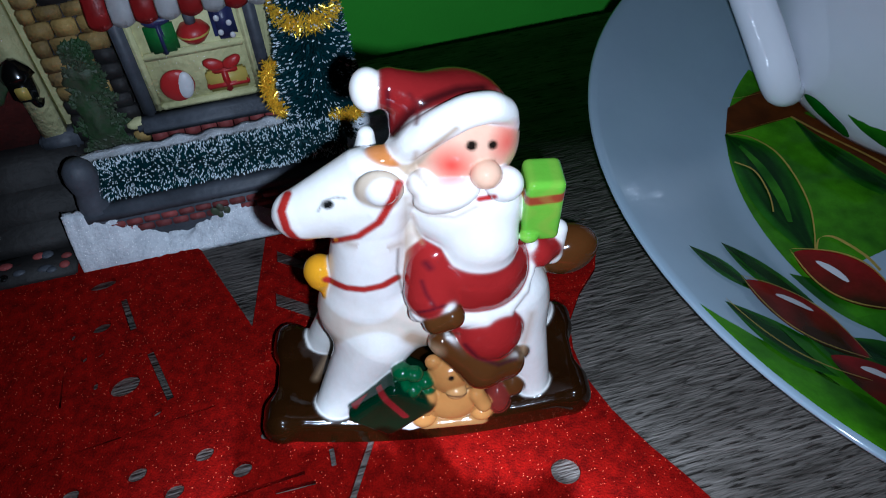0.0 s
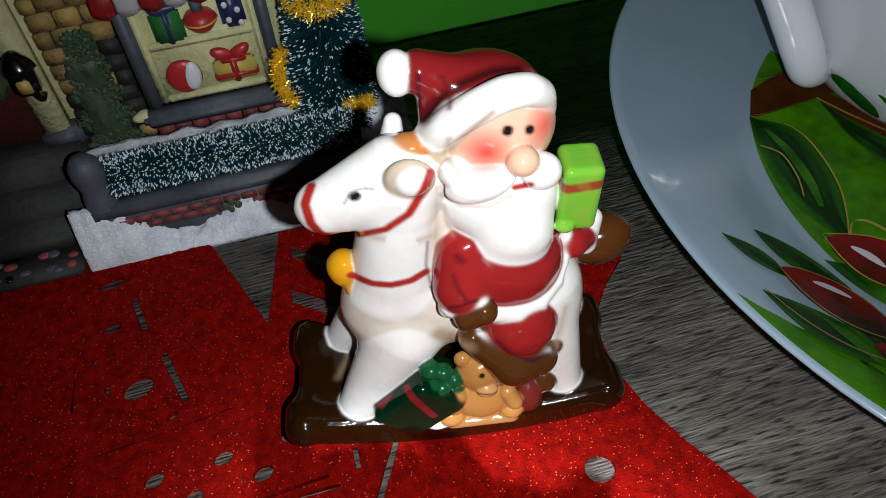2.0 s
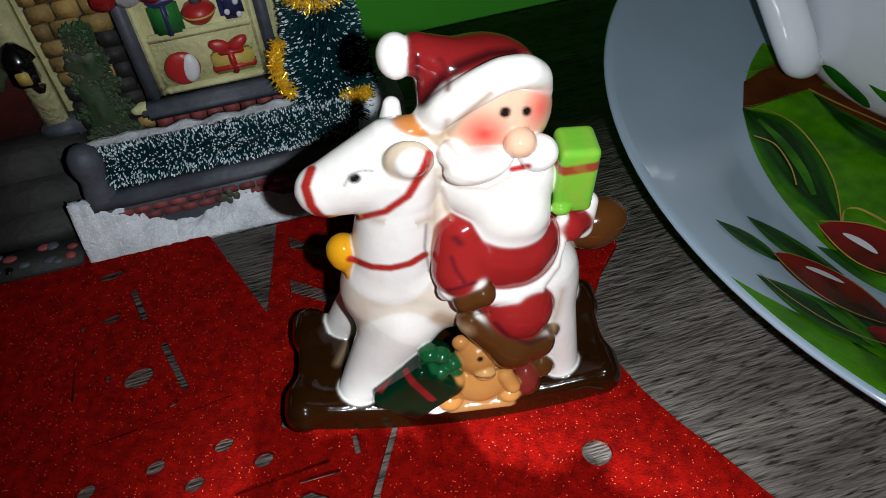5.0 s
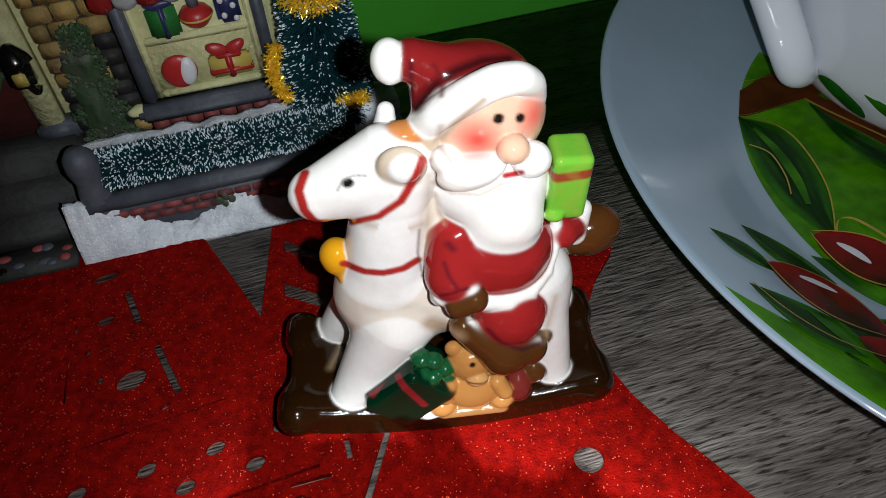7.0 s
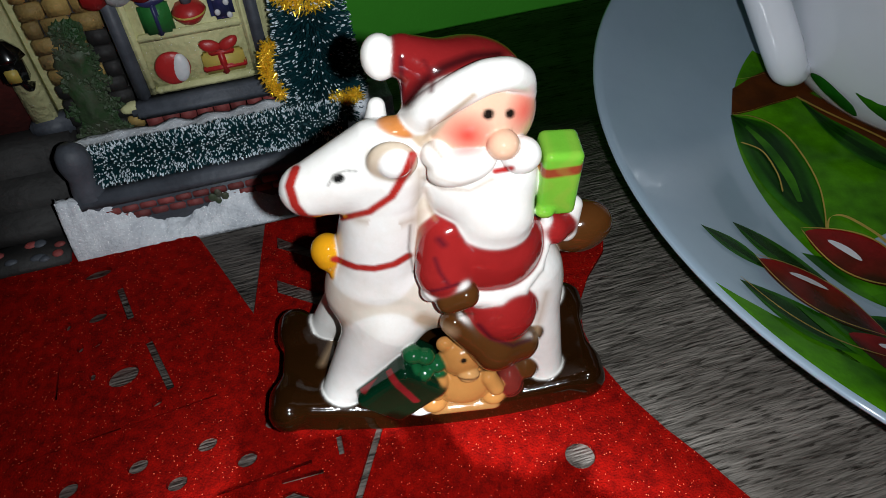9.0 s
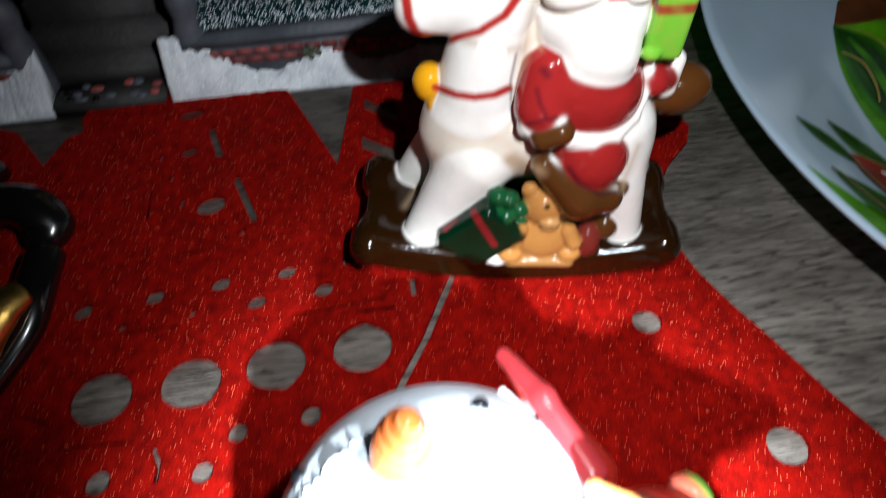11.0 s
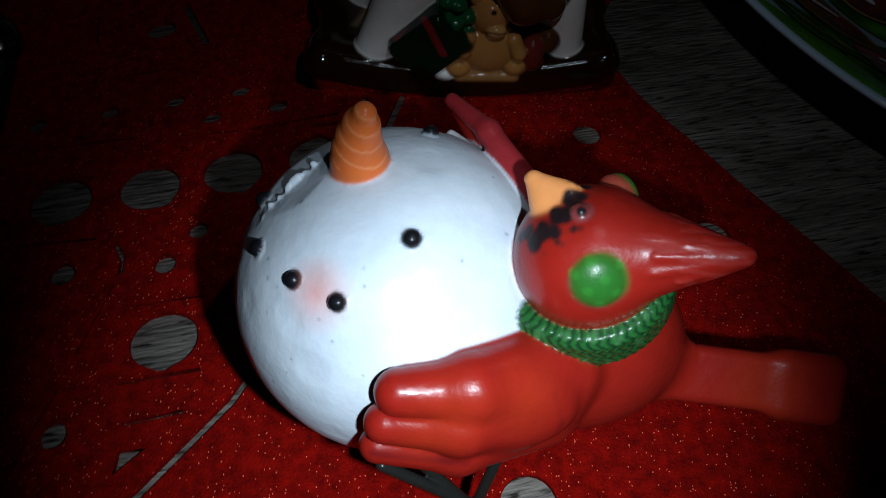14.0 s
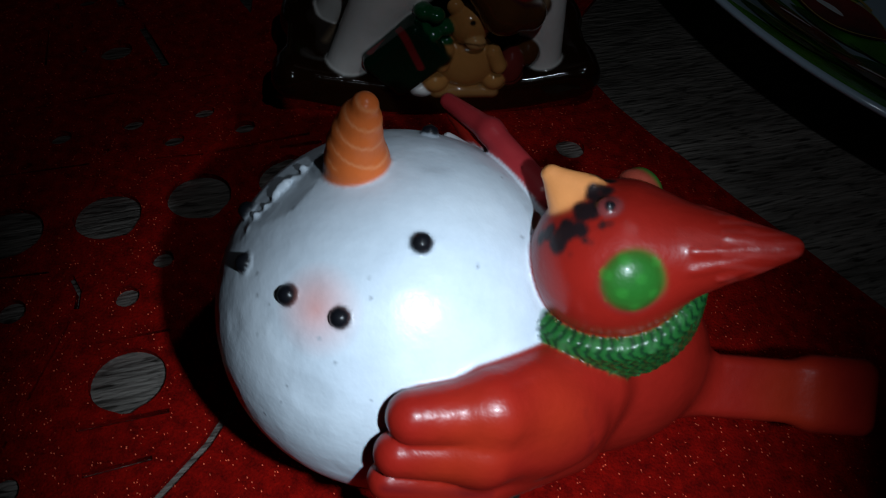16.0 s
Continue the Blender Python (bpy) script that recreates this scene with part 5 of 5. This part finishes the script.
    bauble = part("window_bauble", lathe("window_bauble", [(0, -3.2), (2.6, -2.4), (4.0, -0.6), (4.2, 0.6), (3.0, 2.2), (1.0, 2.8), (0, 2.9)], 20), RED_PAINT, bay)
    bauble.location = (0.0450, 0.0302, 0.0492)
    part("cap", lathe("cap", [(0, 2.6), (1.4, 2.6), (1.5, 5.0), (0.9, 6.4), (0, 6.6)], 12), SLATE, bauble)
    part("band", lathe("band", [(4.05, -0.2), (4.4, 0.1), (4.05, 0.6)], 20), YELLOW_PAINT, bauble)
    mug = part("window_mug", box_mesh("window_mug", (49.8, 29.0, 45.4), (56.0, 31.6, 55.8), 1.4, 0.4), BLUE_PAINT, bay)
    for x, z in ((51.6, 52.4), (54.4, 50.6), (51.8, 48.2), (54.6, 47.0)):
        part("dot", ball_mesh("dot", (x, 28.9, z), (0.8, 0.4, 0.9), 0, 0, 8), WHITE_PAINT, mug)
    toy = part("toy_ball", ball_mesh("toy_ball", (36.6, 29.4, 34.6), (4.6, 1.6, 4.9), 8, 0.1, 24), RED_PAINT, bay)
    part("white_panel", ball_mesh("white_panel", (38.6, 28.9, 34.6), (2.4, 1.5, 4.2), 8, 0.1, 16), WHITE_PAINT, toy)
    box = part("bow_box", box_mesh("bow_box", (44.4, 29.0, 30.4), (55.4, 31.6, 36.6), 0.6, 0.3), YELLOW_PAINT, bay)
    part("band", box_mesh("band", (44.2, 28.6, 31.4), (55.6, 31.6, 33.0), 0.4, 0.3), RED_PAINT, box)
    part("ribbon", box_mesh("ribbon", (48.8, 28.6, 30.2), (50.6, 31.6, 37.0), 0.4, 0.3), RED_PAINT, box)
    for x, t in ((47.4, 25), (52.2, -25)):
        part("bow", ball_mesh("bow", (x, 29.0, 39.2), (2.9, 1.2, 1.7), t, 0.3, 14), RED_PAINT, box)
    part("tail", box_mesh("tail", (46.6, 28.7, 36.0), (53.2, 30.6, 37.8), 0.5, 0.5), RED_PAINT, box)
    # hedge and tree of frosted bristle, with tinsel
    hedge_at = lambda r: (lambda a: (Vector((11 + 66 * r.random(), 12.5 + 1.8 * math.cos(a), 21 + 1.8 * math.sin(a))), Vector((0.1 * r.uniform(-1, 1), math.cos(a), math.sin(a)))))(r.uniform(0, 2 * math.pi))
    part("hedge_wire", tube_mesh("hedge_wire", [(10, 12.5, 20.5), (40, 12.5, 20.5), (78, 12.5, 20.5)], 2.6, 10), BRISTLE, root)
    brush("hedge", hedge_at, 12000, 3.9, 0.12, 0.30, BRISTLE, FROST, root, "frosted blue-green bottle-brush hedge")
    def tree_place(r):
        z = 17 + 62 * r.random() ** 1.25
        a = r.uniform(0, 2 * math.pi)
        rad = 1.2 + 7.2 * (1 - (z - 17) / 68)
        return Vector((74 + rad * math.cos(a), 25 + rad * math.sin(a), z)), Vector((math.cos(a), math.sin(a), 0.25))
    tree = part("tree_core", lathe("tree_core", [(0, 16.5), (7.9, 17), (6.7, 30), (4.4, 52), (1.5, 80), (0, 81)], 18), BRISTLE, root)
    tree.location = (0.074, 0.025, 0)
    brush("tree_bristle", tree_place, 10500, 4.8, 0.12, 0.17, BRISTLE, FROST, root, "frosted bottle-brush Christmas tree")
    def garland(r):
        """Tinsel wound round the tip of the tree, down its near side and along its foot."""
        pick, f = r.random(), r.random()
        if pick < 0.55:
            a, z = radians(-200 + 220 * f), 56.5 - 3.0 * math.sin(math.pi * f) + r.uniform(-2.2, 2.2)
            p = Vector((74 + 8.0 * math.cos(a), 25 + 8.0 * math.sin(a), z))
        elif pick < 0.80:
            p = Vector((62.5 - 2.2 * math.sin(math.pi * f) + r.uniform(-1, 1), 19 - 4.5 * f, 43 - 13 * f + r.uniform(-0.6, 0.6)))
        else:
            p = Vector((75.5 + 7 * f, 14.4 + r.uniform(-0.7, 0.7), 25.8 + r.uniform(-0.8, 0.8)))
        return p, Vector((r.uniform(-1, 1), r.uniform(-1, 1), r.uniform(-1, 1)))
    brush("tinsel", garland, 2600, 2.2, 0.11, 0.0, TINSEL, TINSEL, root, "gold tinsel garland")
    return root


miniature_shop()


# ---- black bow and gold bar at the edge of the mat ----
def black_gold_ornament():
    root = tagged(new("ribbon_ornament"), "glossy black bow ornament with a gold bar lying on felt", "ornament")
    root.matrix_world = place(-104, 83, 3.0)
    part("loop", tube_mesh("loop", [(6, 5, 3.5), (9, 8, 6), (4, 11, 9), (-6, 10, 9), (-16, 4, 7), (-22, -6, 4)], [4.6, 5.8, 5.6, 5.2, 5.0, 4.6], 14, 0.8), BLACK_GLOSS, root)
    part("strap", tube_mesh("strap", [(14.1, -1.7, 9.0), (16.1, -12.7, 9.0), (16.2, -20.1, 7.0), (12.5, -31.5, 4.0)], [4.2, 4.4, 4.2, 3.6], 14, 0.8), BLACK_GLOSS, root)
    part("second_loop", tube_mesh("second_loop", [(-12, 24, 3.4), (-17, 26, 4), (-24, 22, 4)], [3.2, 3.4, 3.2], 12, 0.8), BLACK_GLOSS, root)
    part("bar", tube_mesh("bar", [(17.4, -14.9, 14.0), (14.7, -20.0, 14.0), (12.1, -26.7, 11.0), (10.9, -33.7, 7.0)], [3.0, 4.6, 4.8, 4.2], 18, 0.7), GOLD, root)
    return root


black_gold_ornament()
